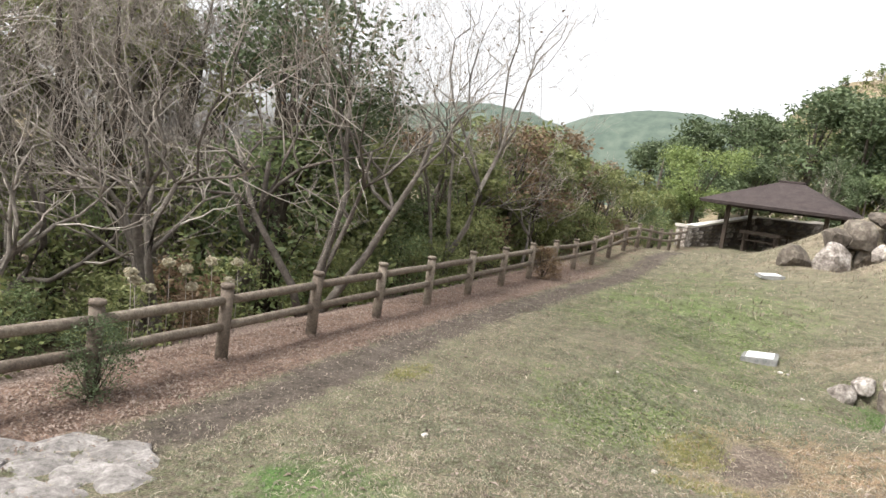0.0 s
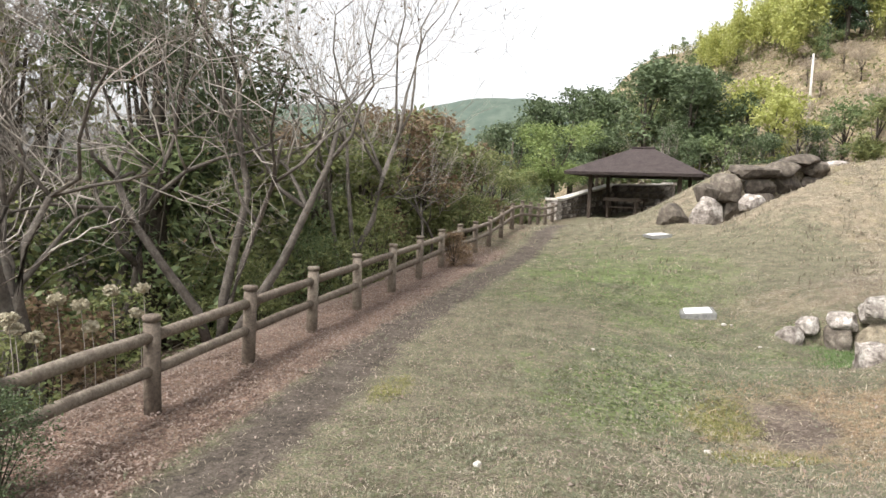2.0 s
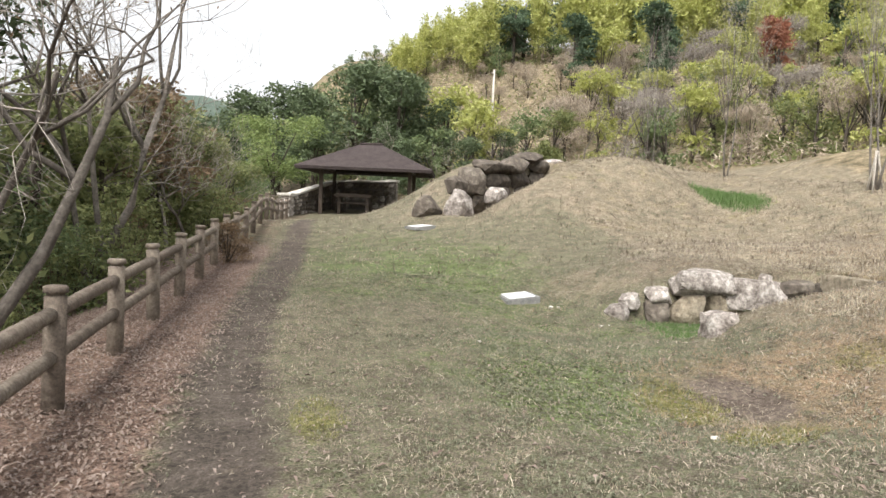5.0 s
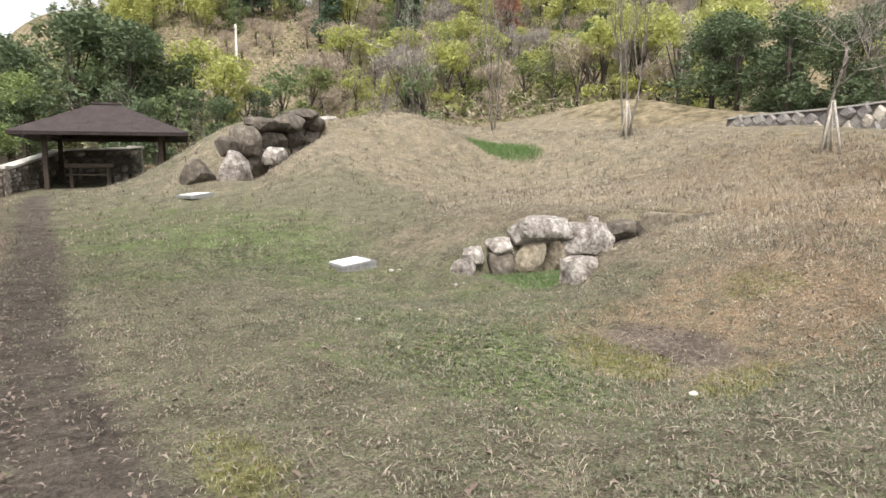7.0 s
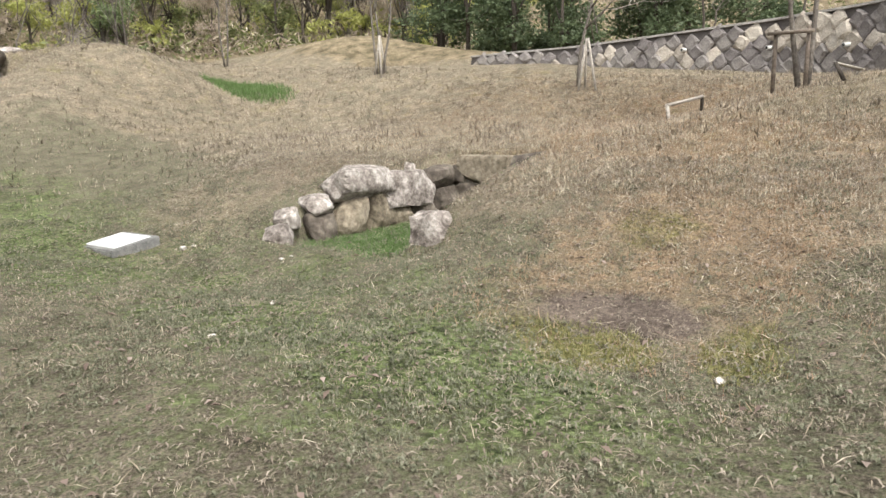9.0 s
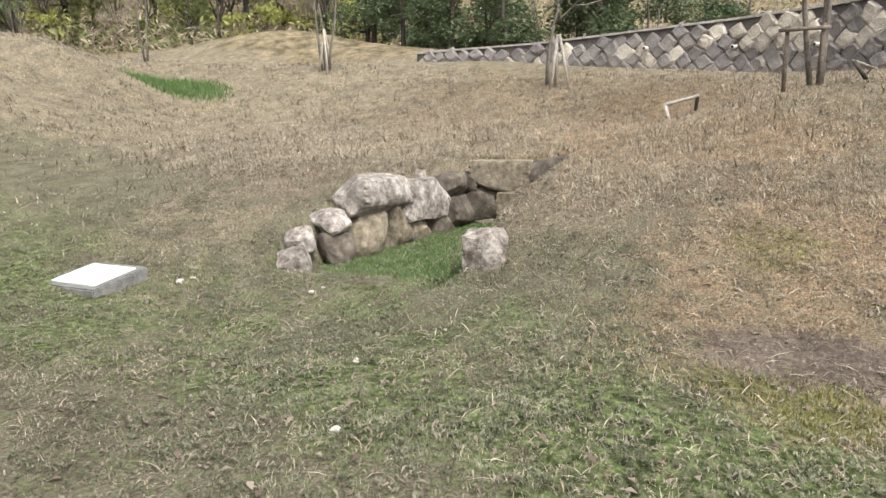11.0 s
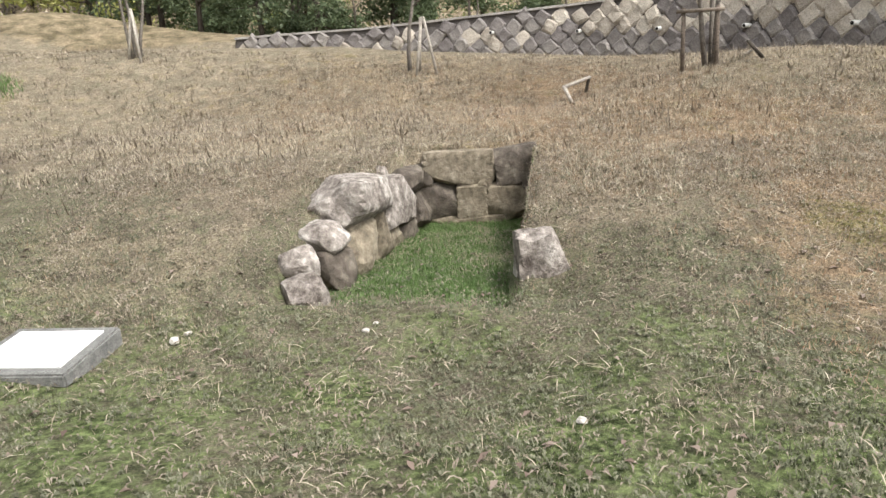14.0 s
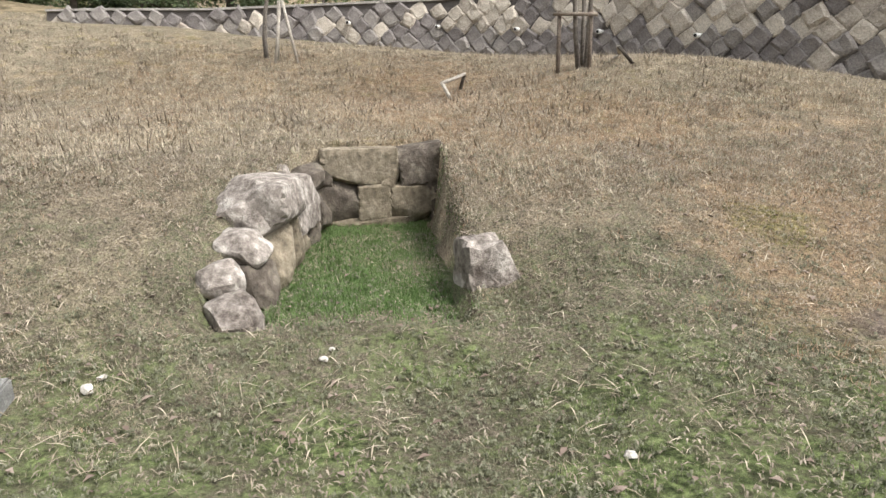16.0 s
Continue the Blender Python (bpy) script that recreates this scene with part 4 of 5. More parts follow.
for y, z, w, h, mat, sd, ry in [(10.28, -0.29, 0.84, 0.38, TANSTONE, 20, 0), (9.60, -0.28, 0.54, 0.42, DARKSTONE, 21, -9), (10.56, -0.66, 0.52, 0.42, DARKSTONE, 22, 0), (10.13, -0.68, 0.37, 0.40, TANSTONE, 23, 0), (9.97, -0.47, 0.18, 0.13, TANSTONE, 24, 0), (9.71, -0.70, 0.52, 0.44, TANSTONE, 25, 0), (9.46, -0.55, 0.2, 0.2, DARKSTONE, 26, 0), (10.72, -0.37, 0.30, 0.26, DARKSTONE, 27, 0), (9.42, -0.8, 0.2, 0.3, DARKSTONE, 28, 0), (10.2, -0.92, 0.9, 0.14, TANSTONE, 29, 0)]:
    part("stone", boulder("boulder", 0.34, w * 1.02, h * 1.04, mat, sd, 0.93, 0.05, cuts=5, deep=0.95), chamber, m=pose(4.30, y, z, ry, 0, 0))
part("stone", boulder("boulder", 0.48, 0.44, 0.9, STONE, 38, 0.85, 0.1, cuts=4, deep=0.9), chamber, m=pose(1.68, 9.52, -0.96, 0, 3, 4))
stone(chamber, 2.4, 9.46, -0.80, 0.62, 0.3, 0.5, STONE, 31, rz=-4, square=0.8)
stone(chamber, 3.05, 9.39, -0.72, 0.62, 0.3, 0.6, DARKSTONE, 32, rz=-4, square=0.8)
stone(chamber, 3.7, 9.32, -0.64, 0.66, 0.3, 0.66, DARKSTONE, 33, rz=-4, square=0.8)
for k, (x, y, s) in enumerate([(0.31, 11.9, 0.11), (0.62, 10.75, 0.08), (0.72, 10.7, 0.06), (0.42, 11.86, 0.07), (-0.67, 6.27, 0.08), (-1.66, 9.05, 0.07), (-0.7, 9.52, 0.08), (-2.3, 4.75, 0.09)]):
    ob = new("small_stone", boulder("pebble", s * 0.75, s * 0.6, s * 0.4, COPING, 40 + k, 0.3, detail=3))
    ob.matrix_basis = pose(x, y, ground_z(x, y) + s * 0.12, 0, 0, 37 * k)
    tagged(ob, "small pale loose stone lying in the grass", "stone", "loose stones on the lawn")

# ---- far burial chamber ----
far_chamber = thing("stone_chamber", "larger open burial chamber of dark stacked boulders in a mound", "ruin", pose(0, 0, 0))
FW = 35.6
for k, (x, y, z, w, d, h, mat, sq) in enumerate([
    (0.34, 22.4, 0.6, 1.0, 0.85, 0.85, DARKSTONE, 0.5), (1.28, 22.2, 0.7, 1.0, 0.65, 1.05, STONE, 0.85), (1.35, 22.75, 1.36, 0.9, 0.7, 0.6, DARKSTONE, 0.4), (1.95, 23.1, 1.55, 1.1, 0.8, 0.95, DARKSTONE, 0.6),
    (2.6, 22.75, 1.1, 0.9, 0.7, 0.6, STONE, 0.5), (2.85, 23.9, 2.08, 1.7, 0.9, 0.48, DARKSTONE, 0.6), (3.8, 24.5, 2.2, 1.15, 0.9, 0.6, DARKSTONE, 0.6), (3.05, 24.0, 1.65, 1.2, 0.7, 0.65, DARKSTONE, 0.75),
    (4.0, 24.7, 1.75, 1.1, 0.7, 0.6, DARKSTONE, 0.7), (4.5, 25.1, 2.55, 1.5, 1.0, 0.45, DARKSTONE, 0.5), (5.1, 25.5, 2.3, 1.3, 0.8, 0.55, DARKSTONE, 0.7), (4.9, 25.3, 1.8, 1.2, 0.7, 0.6, DARKSTONE, 0.7),
    (6.0, 25.9, 2.35, 1.2, 0.8, 0.5, STONE, 0.6), (6.2, 25.4, 2.0, 0.5, 1.4, 1.0, TANSTONE, 0.7), (2.3, 23.4, 0.9, 1.2, 0.7, 0.9, DARKSTONE, 0.7), (3.3, 24.1, 1.0, 1.2, 0.7, 0.9, DARKSTONE, 0.7), (4.3, 24.8, 1.1, 1.2, 0.7, 0.9, DARKSTONE, 0.7)]):
    stone(far_chamber, x, y, z, w, d, h, mat, 60 + k, rz=FW + random.uniform(-8, 8), ry=random.uniform(-6, 6), square=sq, detail=3)

# ---- shelter ----
shelter = thing("shelter", "open park shelter with a dark brown hipped roof on timber posts", "gazebo", pose(-0.16, 34.04, 0.18, 0, 0, -13.3))
RX, RY, EAVE, RIDGE = 3.05, 2.65, 2.05, 3.3
roof_v = [(-RX, -RY, EAVE), (RX, -RY, EAVE), (RX, RY, EAVE), (-RX, RY, EAVE), (-0.45, 0, RIDGE), (0.45, 0, RIDGE)]
roof_v += [(x * 0.985, y * 0.985, z - 0.13) for x, y, z in roof_v[:4]] + [(-0.45, 0, RIDGE - 0.2), (0.45, 0, RIDGE - 0.2)]
roof_f = [(0, 1, 5, 4), (1, 2, 5), (2, 3, 4, 5), (3, 0, 4), (7, 6, 10, 11), (8, 7, 11), (9, 8, 11, 10), (6, 9, 10), (0, 6, 7, 1), (1, 7, 8, 2), (2, 8, 9, 3), (3, 9, 6, 0)]
part("roof", mesh_of("hip_roof", roof_v, roof_f, SHINGLE), shelter, "dark brown shingled hip roof")
part("ridge_cap", box_mesh("ridge_cap", 1.1, 0.22, 0.09, SHINGLE, 0.03), shelter, m=pose(0, 0, RIDGE - 0.03))
for x in (-2.0, 2.0):
    for y in (-1.72, 1.72):
        part("post", box_mesh("shelter_post", 0.17, 0.17, 2.2, DARKWOOD, 0.02), shelter, m=pose(x, y, -0.1))
for y in (-1.72, 1.72):
    part("beam", box_mesh("shelter_beam", 4.6, 0.14, 0.2, DARKWOOD, 0.015), shelter, m=pose(0, y, 1.98))
for x in (-2.0, 2.0):
    part("beam", box_mesh("shelter_beam", 0.14, 3.9, 0.2, DARKWOOD, 0.015), shelter, m=pose(x, 0, 1.985))


def bench(x, y, turn, high=False):
    label = "dark timber picnic table under the shelter" if high else "dark timber bench under the shelter"
    ob = thing("picnic_table" if high else "bench", label, "table" if high else "bench", pose(x, y, 0.2, 0, 0, turn))
    h = 0.72 if high else 0.42
    for k in range(3 if high else 2):
        part("plank", box_mesh("bench_plank", 1.7, 0.17, 0.06, DARKWOOD, 0.01), ob, m=pose(0, (k - (1 if high else 0.5)) * 0.19, h))
    for sx in (-0.65, 0.65):
        part("leg", box_mesh("bench_leg", 0.12, 0.34, h + 0.1, DARKWOOD, 0.01), ob, m=pose(sx, 0, -0.1))
    if not high:
        part("backrest", box_mesh("bench_back", 1.7, 0.05, 0.16, DARKWOOD, 0.01), ob, m=pose(0, 0.24, 0.72))
        for sx in (-0.65, 0.65):
            part("back_post", box_mesh("bench_back_post", 0.07, 0.07, 0.5, DARKWOOD, 0.01), ob, m=pose(sx, 0.2, 0.38))


bench(-0.9, 33.9, -13, True)
bench(-1.0, 33.1, 167)
bench(-0.6, 35.2, -13)

# low stone wall with pale coping round the shelter
low_wall = thing("low_stone_wall", "low rubble stone wall with pale granite coping", "wall", pose(0, 0, 0))
rs = random.Random(21)
CORNERS = [((-3.95, 31.3), (-1.65, 37.5), 0.85, 1.72), ((-1.65, 37.5), (1.25, 37.0), 1.74, 1.84)]
for (ax, ay), (bx, by), za, zb in CORNERS:
    ln = math.hypot(bx - ax, by - ay)
    ang = math.degrees(math.atan2(by - ay, bx - ax))
    v, f = [], []
    for (x, y, top) in ((ax, ay, za), (bx, by, zb)):
        nxv, nyv = -(by - ay) / ln * 0.17, (bx - ax) / ln * 0.17
        v += [(x - nxv, y - nyv, -0.1), (x + nxv, y + nyv, -0.1), (x + nxv, y + nyv, top - 0.02), (x - nxv, y - nyv, top - 0.02)]
    f = [(0, 1, 2, 3), (7, 6, 5, 4), (0, 4, 5, 1), (3, 2, 6, 7), (0, 3, 7, 4), (1, 5, 6, 2)]
    part("core", mesh_of("wall_core", v, f, MORTAR), low_wall)
    rows = 5
    for r in range(rows):
        t = 0.0
        while t < ln - 0.1:
            w = min(rs.uniform(0.3, 0.55), ln - t)
            u = (t + w / 2) / ln
            base, top = 0.05, za + (zb - za) * u - 0.05
            hh = (top - base) / rows
            for sgn in (-1, 1):
                part("stone", boulder("rubble", w * 0.97, 0.12, hh * 0.95, DARKSTONE if rs.random() < 0.55 else STONE, rs.randint(0, 9999), 0.75, 0.08, 2), low_wall, m=pose(ax + (bx - ax) * u - sgn * (by - ay) / ln * 0.17, ay + (by - ay) * u + sgn * (bx - ax) / ln * 0.17, base + hh * (r + 0.5), 0, 0, ang))
            t += w
    pieces = max(2, round(ln / 0.9))
    tilt = math.degrees(math.atan2(zb - za, ln))
    for k in range(pieces):
        u = (k + 0.5) / pieces
        part("coping", box_mesh("coping_stone", ln / pieces - 0.008, 0.5, 0.09, COPING, 0.012), low_wall, m=pose(ax + (bx - ax) * u, ay + (by - ay) * u, za + (zb - za) * u - 0.03, 0, 0, ang) @ pose(0, 0, 0, 0, -tilt, 0))
for x, y, h in ((-4.0, 31.15, 0.88), (1.35, 37.0, 1.86)):
    part("pier", box_mesh("wall_pier", 0.5, 0.5, h + 0.1, STONE, 0.03), low_wall, m=pose(x, y, -0.12, 0, 0, 70))
    part("pier_cap", box_mesh("pier_cap", 0.62, 0.62, 0.12, COPING, 0.015), low_wall, m=pose(x, y, h - 0.03, 0, 0, 70))

# ---- paving at the start of the path ----
paving = tagged(thing("paving", "rough pale stone paving at the start of the path", "paving", pose(0, 0, 0)), kind="structure")
rs = random.Random(33)
slabs = [(-4.35, 3.05), (-3.95, 3.15), (-3.65, 3.1), (-4.5, 2.7), (-4.1, 2.75), (-3.75, 2.75), (-3.45, 2.85), (-4.35, 2.35), (-3.95, 2.35), (-3.55, 2.4), (-4.6, 2.0), (-4.15, 1.95), (-3.75, 2.0), (-3.35, 2.05), (-4.3, 1.6), (-3.85, 1.6), (-3.45, 1.65)]
for k, (x, y) in enumerate(slabs):
    part("slab", boulder("paving_slab", rs.uniform(0.42, 0.58), rs.uniform(0.38, 0.5), 0.12, PAVING, 200 + k, 0.75, 0.3, 3), paving, m=pose(x, y, ground_z(x, y) - 0.025, rs.uniform(-3, 3), rs.uniform(-3, 3), rs.uniform(0, 180)))

# ---- tree stakes on the lawn ----


def stake_frame(x, y, turn, fallen=False, rise=1.0):
    z = ground_z(x, y)
    if fallen:
        ob = thing("tree_stake", "fallen grey wooden tree stake lying on the dry grass", "stake", pose(x, y, z, 0, 0, turn) @ Matrix.Diagonal((1.1, 1.1, 1.1 * rise, 1)), "tree stakes")
        part("crossbar", tubes("stake_bar", [[(Vector((-0.32, 0, 0.24)), 0.036), (Vector((0.34, 0.03, 0.40)), 0.032)]], GREYWOOD, 8), ob)
        part("leg", tubes("stake_leg", [[(Vector((-0.3, 0.02, 0.26)), 0.03), (Vector((-0.40, -0.22, -0.06)), 0.03)]], GREYWOOD, 8), ob)
        part("leg", tubes("stake_leg", [[(Vector((0.33, 0.03, 0.41)), 0.028), (Vector((0.46, 0.24, -0.06)), 0.028)]], DARKBARK, 8), ob)
        return
    ob = thing("tree_stake", "grey wooden support stakes round a young tree", "stake", pose(x, y, z, 0, 0, turn), "tree stakes")
    for sx, top in ((-0.3, -0.05), (0.3, 0.05), (0.02, 0.0)):
        part("stake", tubes("stake_pole", [[(Vector((sx, 0.22 if abs(sx) < 0.1 else -0.1, -0.1)), 0.032), (Vector((top, 0.0, 1.15)), 0.028)]], GREYWOOD, 8), ob)


def stake_gate(x, y, turn):
    ob = thing("tree_stake", "grey timber goalpost support beside a young tree", "stake", pose(x, y, ground_z(x, y), 0, 0, turn), "tree stakes")
    for sx in (-0.24, 0.24):
        part("stake", tubes("stake_pole", [[(Vector((sx, 0, -0.1)), 0.033), (Vector((sx, 0, 0.9)), 0.03)]], TIMBER, 8), ob)
    part("crossbar", tubes("stake_bar", [[(Vector((-0.34, 0.05, 0.83)), 0.027), (Vector((0.34, 0.05, 0.85)), 0.027)]], TIMBER, 8), ob)


stake_frame(11.2, 11.25, 45)
stake_frame(12.7, 18.3, 20)
stake_gate(7.27, 6.7, 69)
stake_frame(8.26, 8.4, -46, fallen=True, rise=0.8)
stake_frame(7.3, 5.95, 150, fallen=True, rise=0.5)
pole_x, pole_y = 13.4, 60.0
ob = thing("utility_pole", "pale grey utility pole on the hillside", "pole", pose(pole_x, pole_y, ground_z(pole_x, pole_y)))
part("pole", tubes("pole_shaft", [[(Vector((0, 0, -0.3)), 0.11), (Vector((0, 0, 5.6)), 0.08)]], COPING, 10), ob)
part("crossarm", box_mesh("pole_arm", 0.8, 0.08, 0.08, GREYWOOD, 0.01), ob, m=pose(0, 0, 5.2, 0, 0, 40))

# ---- far hills ----
for k, (x, y, w, h) in enumerate([(-110, 520, 230, 92), (-330, 560, 260, 90), (40, 620, 260, 88)]):
    v, f = [], []
    n1, n2 = 40, 6
    for b in range(n2 + 1):
        for a in range(n1 + 1):
            u = a / n1 * 2 - 1
            env = math.cos(u * math.pi / 2) ** 0.8 if abs(u) < 1 else 0
            v.append((x + u * w, y + b * 22, -25 + (h + 25) * env * (1 - (1 - b / n2) ** 2) + 3 * noise.noise((a * 0.7, b, k)) * (b > 0)))
    for b in range(n2):
        for a in range(n1):
            i = b * (n1 + 1) + a
            f.append((i, i + 1, i + n1 + 2, i + n1 + 1))
    tagged(new("backdrop", mesh_of("far_hill", v, f, FARWOOD, True)), "distant blue-green wooded hill", "hill", kind="structure")

# ---- retaining wall ----
wall = tagged(thing("wall_retaining", "curved retaining wall of diamond-set grey and cream stones", "wall", pose(0, 0, 0)), kind="structure")
lens = [0.0]
for k in range(len(WALL_X) - 1):
    lens.append(lens[-1] + math.hypot(WALL_X[k + 1] - WALL_X[k], WALL_Y[k + 1] - WALL_Y[k]))


def wall_at(s):
    x, y = float(np.interp(s, lens, WALL_X)), float(np.interp(s, lens, WALL_Y))
    x2, y2 = float(np.interp(s + 0.3, lens, WALL_X)), float(np.interp(s + 0.3, lens, WALL_Y))
    x1, y1 = float(np.interp(s - 0.3, lens, WALL_X)), float(np.interp(s - 0.3, lens, WALL_Y))
    return x, y, math.atan2(y2 - y1, x2 - x1), float(np.interp(s, lens, WALL_TOP))


BATTER = 0.22
v, f = [], []
steps = np.arange(0.0, lens[-1] + 0.01, 0.4)
for s in steps:
    x, y, a, top = wall_at(s)
    back = Vector((-math.sin(a), math.cos(a), 0))
    foot = Vector((x, y, ground_z(x - 0.1 * back.x, y - 0.1 * back.y) - 0.3))
    hh = top - foot.z
    v += [foot + back * 0.06, foot + back * (0.06 + BATTER * hh) + Vector((0, 0, hh)), foot + back * (0.5 + BATTER * hh) + Vector((0, 0, hh)), foot + back * 0.7]
for k in range(len(steps) - 1):
    for c in range(4):
        i, j = k * 4 + c, k * 4 + (c + 1) % 4
        f.append((i, j, j + 4, i + 4))
part("core", mesh_of("retaining_core", v, f, MORTAR), wall)


def diamond(seed, mat):
    rs2 = random.Random(seed)
    bm = bmesh.new()
    ring = []
    n = 8
    for k in range(n):
        a = k * 2 * math.pi / n
        r = 1.0 if k % 2 == 0 else 0.76
        ring.append((math.cos(a) * r * rs2.uniform(0.82, 1.1), math.sin(a) * r * rs2.uniform(0.82, 1.1)))
    outer = [bm.verts.new((p[0] * 0.5, 0.02, p[1] * 0.5)) for p in ring]
    rim = [bm.verts.new((p[0] * 0.48, -0.04 + rs2.uniform(-0.01, 0.01), p[1] * 0.48)) for p in ring]
    inner = [bm.verts.new((p[0] * 0.34, -0.085 + rs2.uniform(-0.02, 0.02), p[1] * 0.34)) for p in ring]
    for k in range(n):
        j = (k + 1) % n
        bm.faces.new((outer[k], outer[j], rim[j], rim[k]))
        bm.faces.new((rim[k], rim[j], inner[j], inner[k]))
    bm.faces.new(inner)
    bmesh.ops.recalc_face_normals(bm, faces=bm.faces[:])
    me = bpy.data.meshes.new("diamond_stone")
    bm.to_mesh(me)
    bm.free()
    me.materials.append(mat)
    return me


v, f = [], []
for s in steps:
    x, y, a, top = wall_at(s)
    back = Vector((-math.sin(a), math.cos(a), 0))
    foot = Vector((x, y, ground_z(x - 0.1 * back.x, y - 0.1 * back.y) - 0.3))
    hh = top - foot.z
    lip = foot + back * (0.0 + BATTER * hh) + Vector((0, 0, hh))
    v += [lip + Vector((0, 0, -0.035)) - back * 0.02, lip + Vector((0, 0, 0.02)), lip + back * 0.42 + Vector((0, 0, 0.02)), lip + back * 0.42 + Vector((0, 0, -0.09))]
for k in range(len(steps) - 1):
    for c in range(4):
        i, j = k * 4 + c, k * 4 + (c + 1) % 4
        f.append((i, j, j + 4, i + 4))
part("coping", mesh_of("wall_coping", v, f, CONCRETE2), wall, "weathered grey concrete coping")
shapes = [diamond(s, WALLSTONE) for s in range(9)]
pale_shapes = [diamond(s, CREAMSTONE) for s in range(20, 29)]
rs = random.Random(44)
PITCH = 0.46
s0 = 0.3
col = 0
while s0 < lens[-1] - 0.3:
    x, y, a, top = wall_at(s0)
    back = Vector((-math.sin(a), math.cos(a), 0))
    foot_z = ground_z(x - 0.1 * back.x, y - 0.1 * back.y)
    hgt = top - foot_z
    r = 0
    while True:
        zz = -0.05 + r * PITCH + (col % 2) * PITCH * 0.5
        if zz > hgt - 0.16:
            break
        p = Vector((x, y, foot_z + zz)) + back * (0.06 + BATTER * (zz + 0.3))
        m = Matrix.Translation(p) @ Matrix.Rotation(a, 4, "Z") @ Matrix.Rotation(-math.atan(BATTER), 4, "X") @ Matrix.Translation((rs.uniform(-0.035, 0.035), rs.uniform(-0.03, 0.02), rs.uniform(-0.035, 0.035))) @ Matrix.Rotation(rs.uniform(-0.3, 0.3), 4, "Y") @ Matrix.Diagonal((PITCH * rs.uniform(1.0, 1.3), 0.75 + rs.uniform(-0.3, 0.5), PITCH * rs.uniform(1.0, 1.3), 1))
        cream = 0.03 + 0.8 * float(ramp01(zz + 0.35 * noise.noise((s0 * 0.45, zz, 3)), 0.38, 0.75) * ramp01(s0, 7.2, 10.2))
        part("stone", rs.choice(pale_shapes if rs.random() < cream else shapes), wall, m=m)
        r += 1
    s0 += PITCH * 0.5
    col += 1
for s, up in ((7.8, 0.5), (10.0, 0.55), (12.0, 0.57), (14.0, 0.52), (16.2, 0.45)):
    x, y, a, top = wall_at(s)
    back = Vector((-math.sin(a), math.cos(a), 0))
    p = Vector((x, y, ground_z(x, y) + up)) + back * (BATTER * up)
    ob = part("drain_pipe", tubes("drain", [[(back * 0.12, 0.045), (back * -0.1, 0.045)]], PIPE, 12), wall, "white drain pipe end", Matrix.Translation(p))
    # the pipe is solid: a black disc on its end paints the hole's shade
    part("bore", tubes("drain_shade_disc", [[(back * -0.099, 0.033), (back * -0.103, 0.033)]], BORE_SHADE, 12), ob)

# ---- grass and fallen leaves ----


def blades(name, label, count, area, weight, mat, length, width, seed, flat=0.55, leaf=False, kind_name="grass", tuft=1):
    """Separate blades strewn over a rectangle, as thick as the weight of each place says."""
    g = np.random.default_rng(seed)
    x = g.uniform(area[0], area[1], count // tuft)
    y = g.uniform(area[2], area[3], count // tuft)
    keep = g.uniform(0, 1, count // tuft) < np.clip(weight(x, y), 0, 1)
    x, y = x[keep], y[keep]
    tall = np.repeat(g.uniform(0.6, 1.5, len(x)) if tuft > 1 else np.ones(len(x)), tuft)
    x, y = np.repeat(x, tuft), np.repeat(y, tuft)
    n = len(x)
    if tuft > 1:
        x, y = x + g.normal(0, length * 0.55, n), y + g.normal(0, length * 0.55, n)
    z = land(x, y) - 0.005
    side, _ = wall_side(x, y)
    a = g.uniform(0, 2 * np.pi, n)
    ln = length * g.uniform(0.4, 1.3, n) * tall
    lean = g.uniform(0.1, 1.0, n) * flat * 2
    dx, dy = np.cos(a) * np.sin(lean), np.sin(a) * np.sin(lean)
    dz = np.maximum(np.cos(lean), 0.12)
    wx, wy = -np.sin(a) * width, np.cos(a) * width
    if leaf:
        zc = z + g.uniform(0.008, 0.03, n)
        t = g.uniform(-0.4, 0.4, n)
        v = np.stack([np.stack([x - np.cos(a) * ln, y - np.sin(a) * ln, zc - t * ln], 1), np.stack([x + wx, y + wy, zc + 0.012], 1), np.stack([x + np.cos(a) * ln, y + np.sin(a) * ln, zc + t * ln], 1), np.stack([x - wx, y - wy, zc + 0.012], 1)], 1)
        me = bulk_mesh(name, v, 4, mat)
    else:
        v = np.stack([np.stack([x - wx, y - wy, z], 1), np.stack([x + wx, y + wy, z], 1), np.stack([x + dx * ln, y + dy * ln, z + dz * ln], 1)], 1)
        me = bulk_mesh(name, v, 3, mat)
    return tagged(new(kind_name, me), label, kind_name.replace("_", " "), kind="stuff")


def rough_patch(x, y):
    a = np.sin(x * 2.3 + np.sin(y * 1.7) * 1.3) * np.sin(y * 2.9 + np.cos(x * 1.9) * 1.5)
    b = np.sin(x * 7.1 + np.sin(y * 5.3) * 1.9) * np.sin(y * 8.3 + np.cos(x * 6.1) * 1.7)
    c = np.sin(x * 17 + np.sin(y * 13) * 1.9) * np.sin(y * 19 + np.cos(x * 15) * 1.7)
    return np.clip(0.5 + 0.5 * a + 0.5 * b + 0.45 * c, 0, 1)


def w_green(x, y):
    z = zones(x, y)
    bare = np.maximum(z["soil"], np.maximum(z["litter"], z["wood"]))
    return (1 - bare) * (0.25 + z["green"]) * (1 - 0.8 * np.maximum(z["dry"], z["rust"])) * (1 - z["dark"]) * rough_patch(x, y)


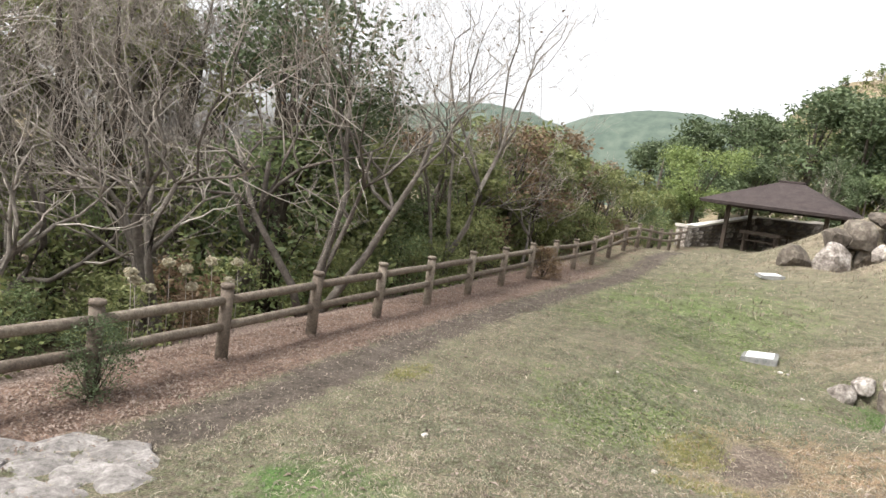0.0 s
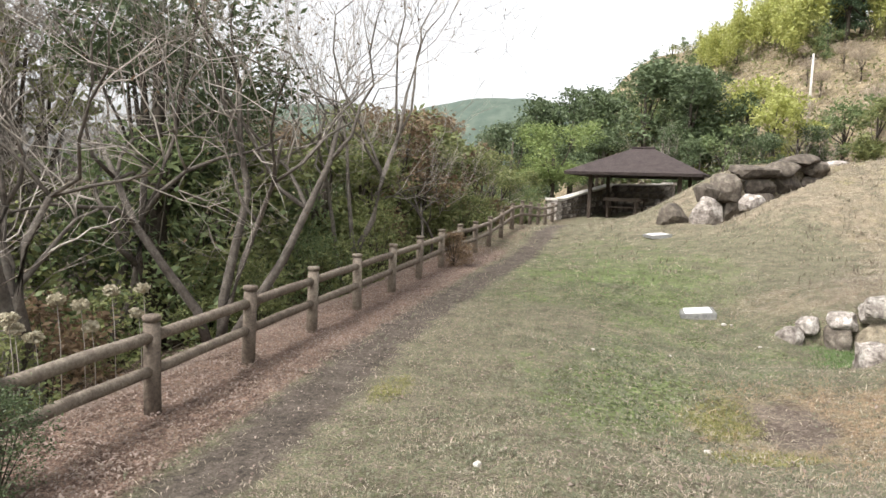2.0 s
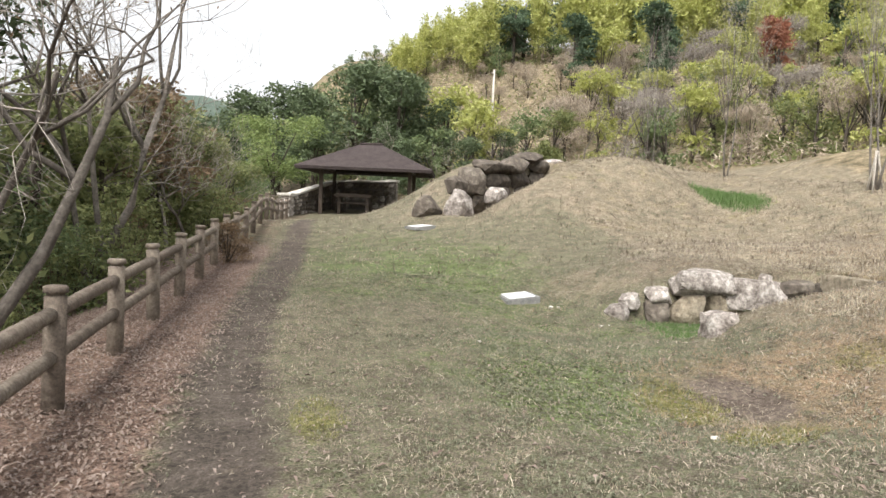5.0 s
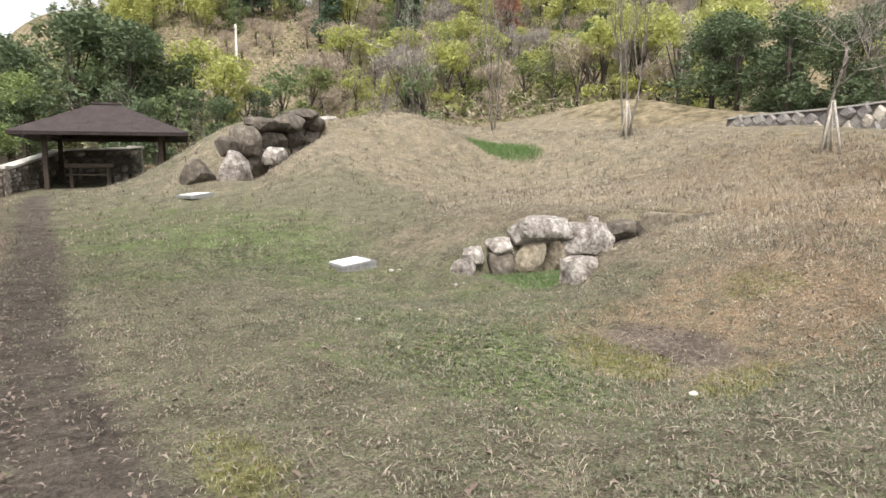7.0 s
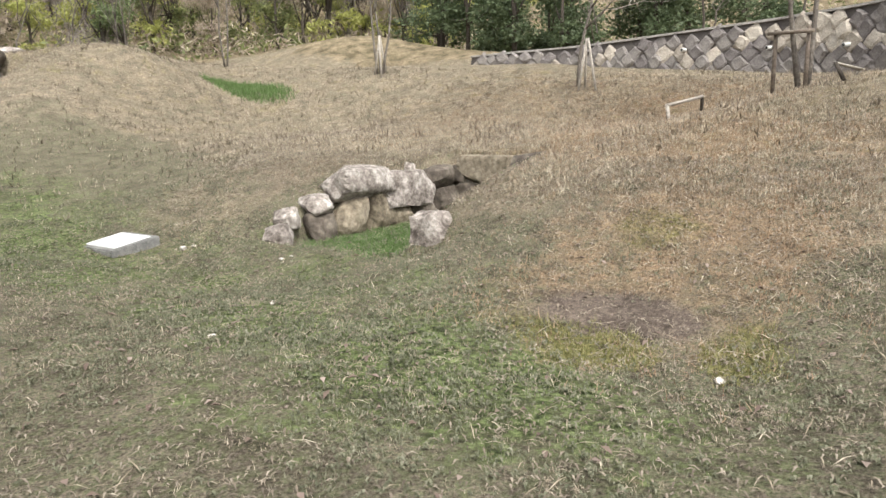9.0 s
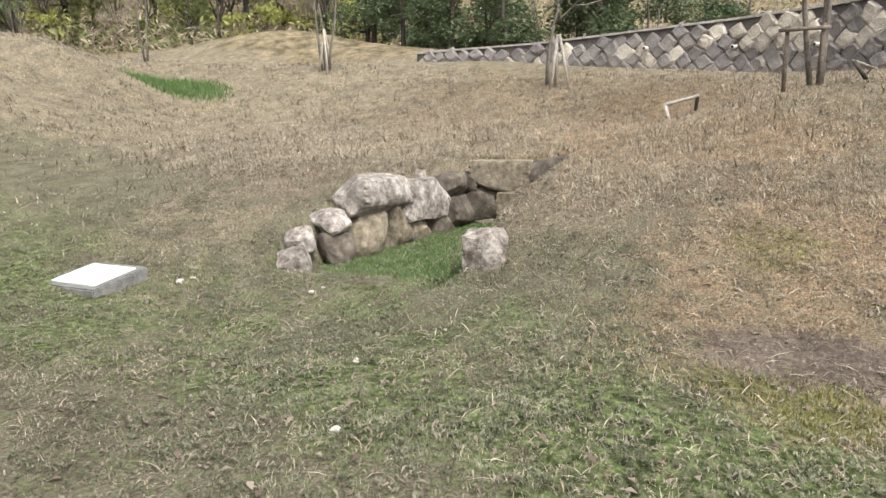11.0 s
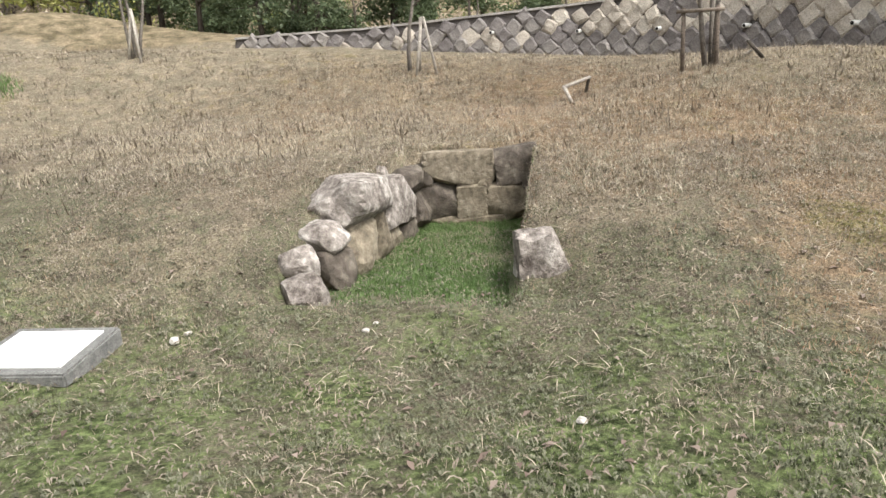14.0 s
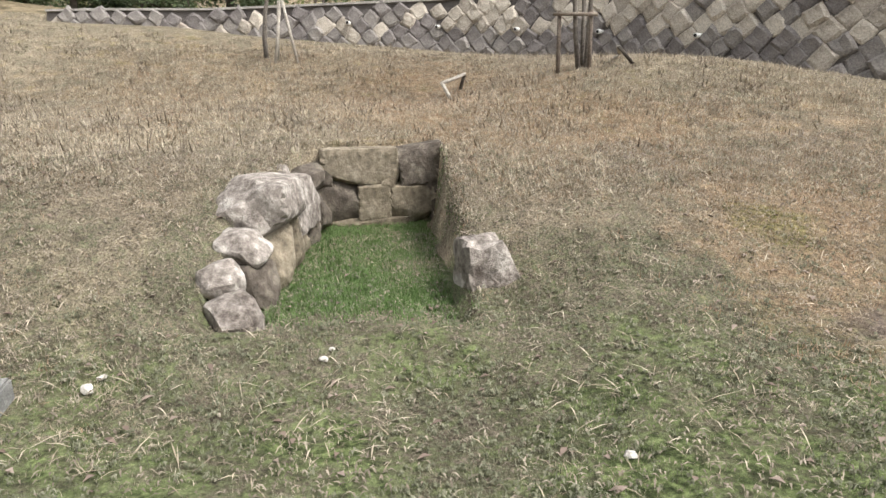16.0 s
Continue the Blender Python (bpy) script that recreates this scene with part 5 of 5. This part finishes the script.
def w_straw(x, y):
    z = zones(x, y)
    bare = np.maximum(z["soil"], z["wood"])
    return (1 - 0.92 * bare) * (0.32 + 0.7 * z["dry"]) * (1 - 0.6 * z["lush"]) * (1 - 0.5 * z["dark"]) * (1.25 - 0.95 * rough_patch(x, y)) * (1 - 0.8 * z["litter"])


near_area, mid_area = (-5.6, 3.6, 2.2, 14.0), (-4.5, 14.0, 4.0, 27.0)


def beyond(x, y):
    """1 outside the near lawn."""
    return 1 - (1 - ramp01(x, 3.0, 3.8)) * (1 - ramp01(y, 13.2, 14.2))


def slope(x, y):
    """1 on the dry lawn below the retaining wall."""
    return (wall_side(x, y)[0] < -0.1) * (1 - chamber_in(x, y)) * (1 - zones(x, y)["soil"])


def w_rust(x, y):
    z = zones(x, y)
    return slope(x, y) * np.clip(z["rust"] * 1.1 + 0.16 * z["dry"] - 0.8 * z["dark"], 0, 1) * (0.3 + 0.7 * rough_patch(x * 0.7, y * 0.7))


def w_moss(x, y):
    return zones(x, y)["moss"] * 0.9 * (zones(x, y)["moss"] > 0.28)


blades("turf_near", "short green grass on the lawn", 900000, near_area, w_green, TURF, 0.026, 0.0032, 1, 0.75, tuft=6)
blades("straw_near", "short dry straw grass on the lawn", 620000, near_area, w_straw, STRAW, 0.028, 0.0019, 2, 0.95, tuft=5)
blades("straw_long", "long pale straws lying on the lawn", 14000, near_area, w_straw, STRAW, 0.06, 0.0028, 12, leaf=True)
blades("straw_stems", "long bleached grass stems lying on the slope", 26000, (-0.5, 12.0, 3.0, 15.0), lambda x, y: slope(x, y) * (0.25 + 0.75 * ramp01(x - 0.25 * (y - 8), 0.4, 2.0)) * (0.3 + 0.7 * rough_patch(x * 1.3, y * 1.3)), STRAW, 0.085, 0.0036, 19, leaf=True)
blades("clover", "tiny clover leaves in the lawn", 190000, near_area, w_green, TURF, 0.011, 0.006, 13, leaf=True, tuft=5)
blades("thatch", "crumbled dead grass lying in the lawn", 150000, near_area, w_straw, THATCH, 0.022, 0.005, 14, leaf=True)
blades("rust_near", "rust-coloured dry grass on the slope", 420000, (-1.4, 12.0, 3.5, 14.0), w_rust, RUST, 0.05, 0.0028, 3, 0.95, tuft=6)
blades("moss_tufts", "yellow-green grass tufts on the slope", 260000, (-4.0, 3.0, 5.5, 8.5), w_moss, MOSSGRASS, 0.035, 0.003, 18, 0.8, tuft=6)
blades("straw_east", "dry straw grass on the slope", 360000, (2.2, 12.5, 2.5, 15.0), lambda x, y: slope(x, y) * ramp01(x - 0.25 * (y - 8), 0.8, 2.2) * (0.25 + 0.75 * rough_patch(x, y)), STRAW, 0.052, 0.0042, 15, 1.0, tuft=5)
blades("lush_near", "bright green grass inside the chamber", 130000, (0.6, 4.3, 9.2, 11.5), lambda x, y: zones(x, y)["lush"], LUSH, 0.045, 0.0032, 4, 0.75, tuft=5)
blades("lush_patch", "bright green grass patch beside the mound", 16000, (8.6, 11.9, 19.2, 24), lambda x, y: zones(x, y)["lush"], LUSH, 0.2, 0.009, 5, 0.5)
blades("thatch_east", "crumbled dead grass on the slope", 80000, (2.4, 12.5, 2.5, 16.0), lambda x, y: slope(x, y) * rough_patch(x * 0.8, y * 0.8), THATCH, 0.028, 0.007, 16, leaf=True)
blades("tufts_east", "tufts of taller straw on the slope", 90000, (2.0, 13.0, 2.5, 20.0), lambda x, y: slope(x, y) * ramp01(x - 0.25 * (y - 8), 1.0, 2.5) * (rough_patch(x * 0.5 + 3, y * 0.5) ** 3), STRAW, 0.085, 0.005, 17, 0.95, tuft=6)
blades("straw_mid", "dry straw grass on the mounds", 190000, mid_area, lambda x, y: beyond(x, y) * slope(x, y) * (0.25 + 0.65 * zones(x, y)["dry"]) * (0.15 + 0.85 * rough_patch(x * 0.6, y * 0.6)), STRAW, 0.062, 0.007, 6, 1.05, tuft=5)
blades("thatch_mid", "brown dead grass tufts on the mounds", 110000, mid_area, lambda x, y: beyond(x, y) * slope(x, y) * (0.2 + 0.6 * zones(x, y)["dry"]) * (1 - rough_patch(x * 0.5, y * 0.5)), THATCH, 0.12, 0.010, 21, 0.9, tuft=6)
blades("turf_mid", "short green grass on the lawn", 130000, (-4.5, 14.0, 9.0, 27.0), lambda x, y: beyond(x, y) * w_green(x, y) * (1 - zones(x, y)["dry"]), TURF, 0.05, 0.0055, 7, 0.75, tuft=5)
blades("leaves", "pinkish brown fallen leaves along the fence", 75000, (-8.5, -3.4, 2.0, 20.0), lambda x, y: zones(x, y)["litter"] + 0.05 * (1 - zones(x, y)["litter"]), LITTER, 0.025, 0.010, 8, leaf=True, kind_name="leaf_litter")
blades("lawn_leaves", "scattered pale fallen leaves on the lawn", 1500, (-3.8, 3.5, 3.0, 13.5), lambda x, y: 0.5 + 0 * x, LITTER, 0.03, 0.015, 9, leaf=True, kind_name="leaf_litter")
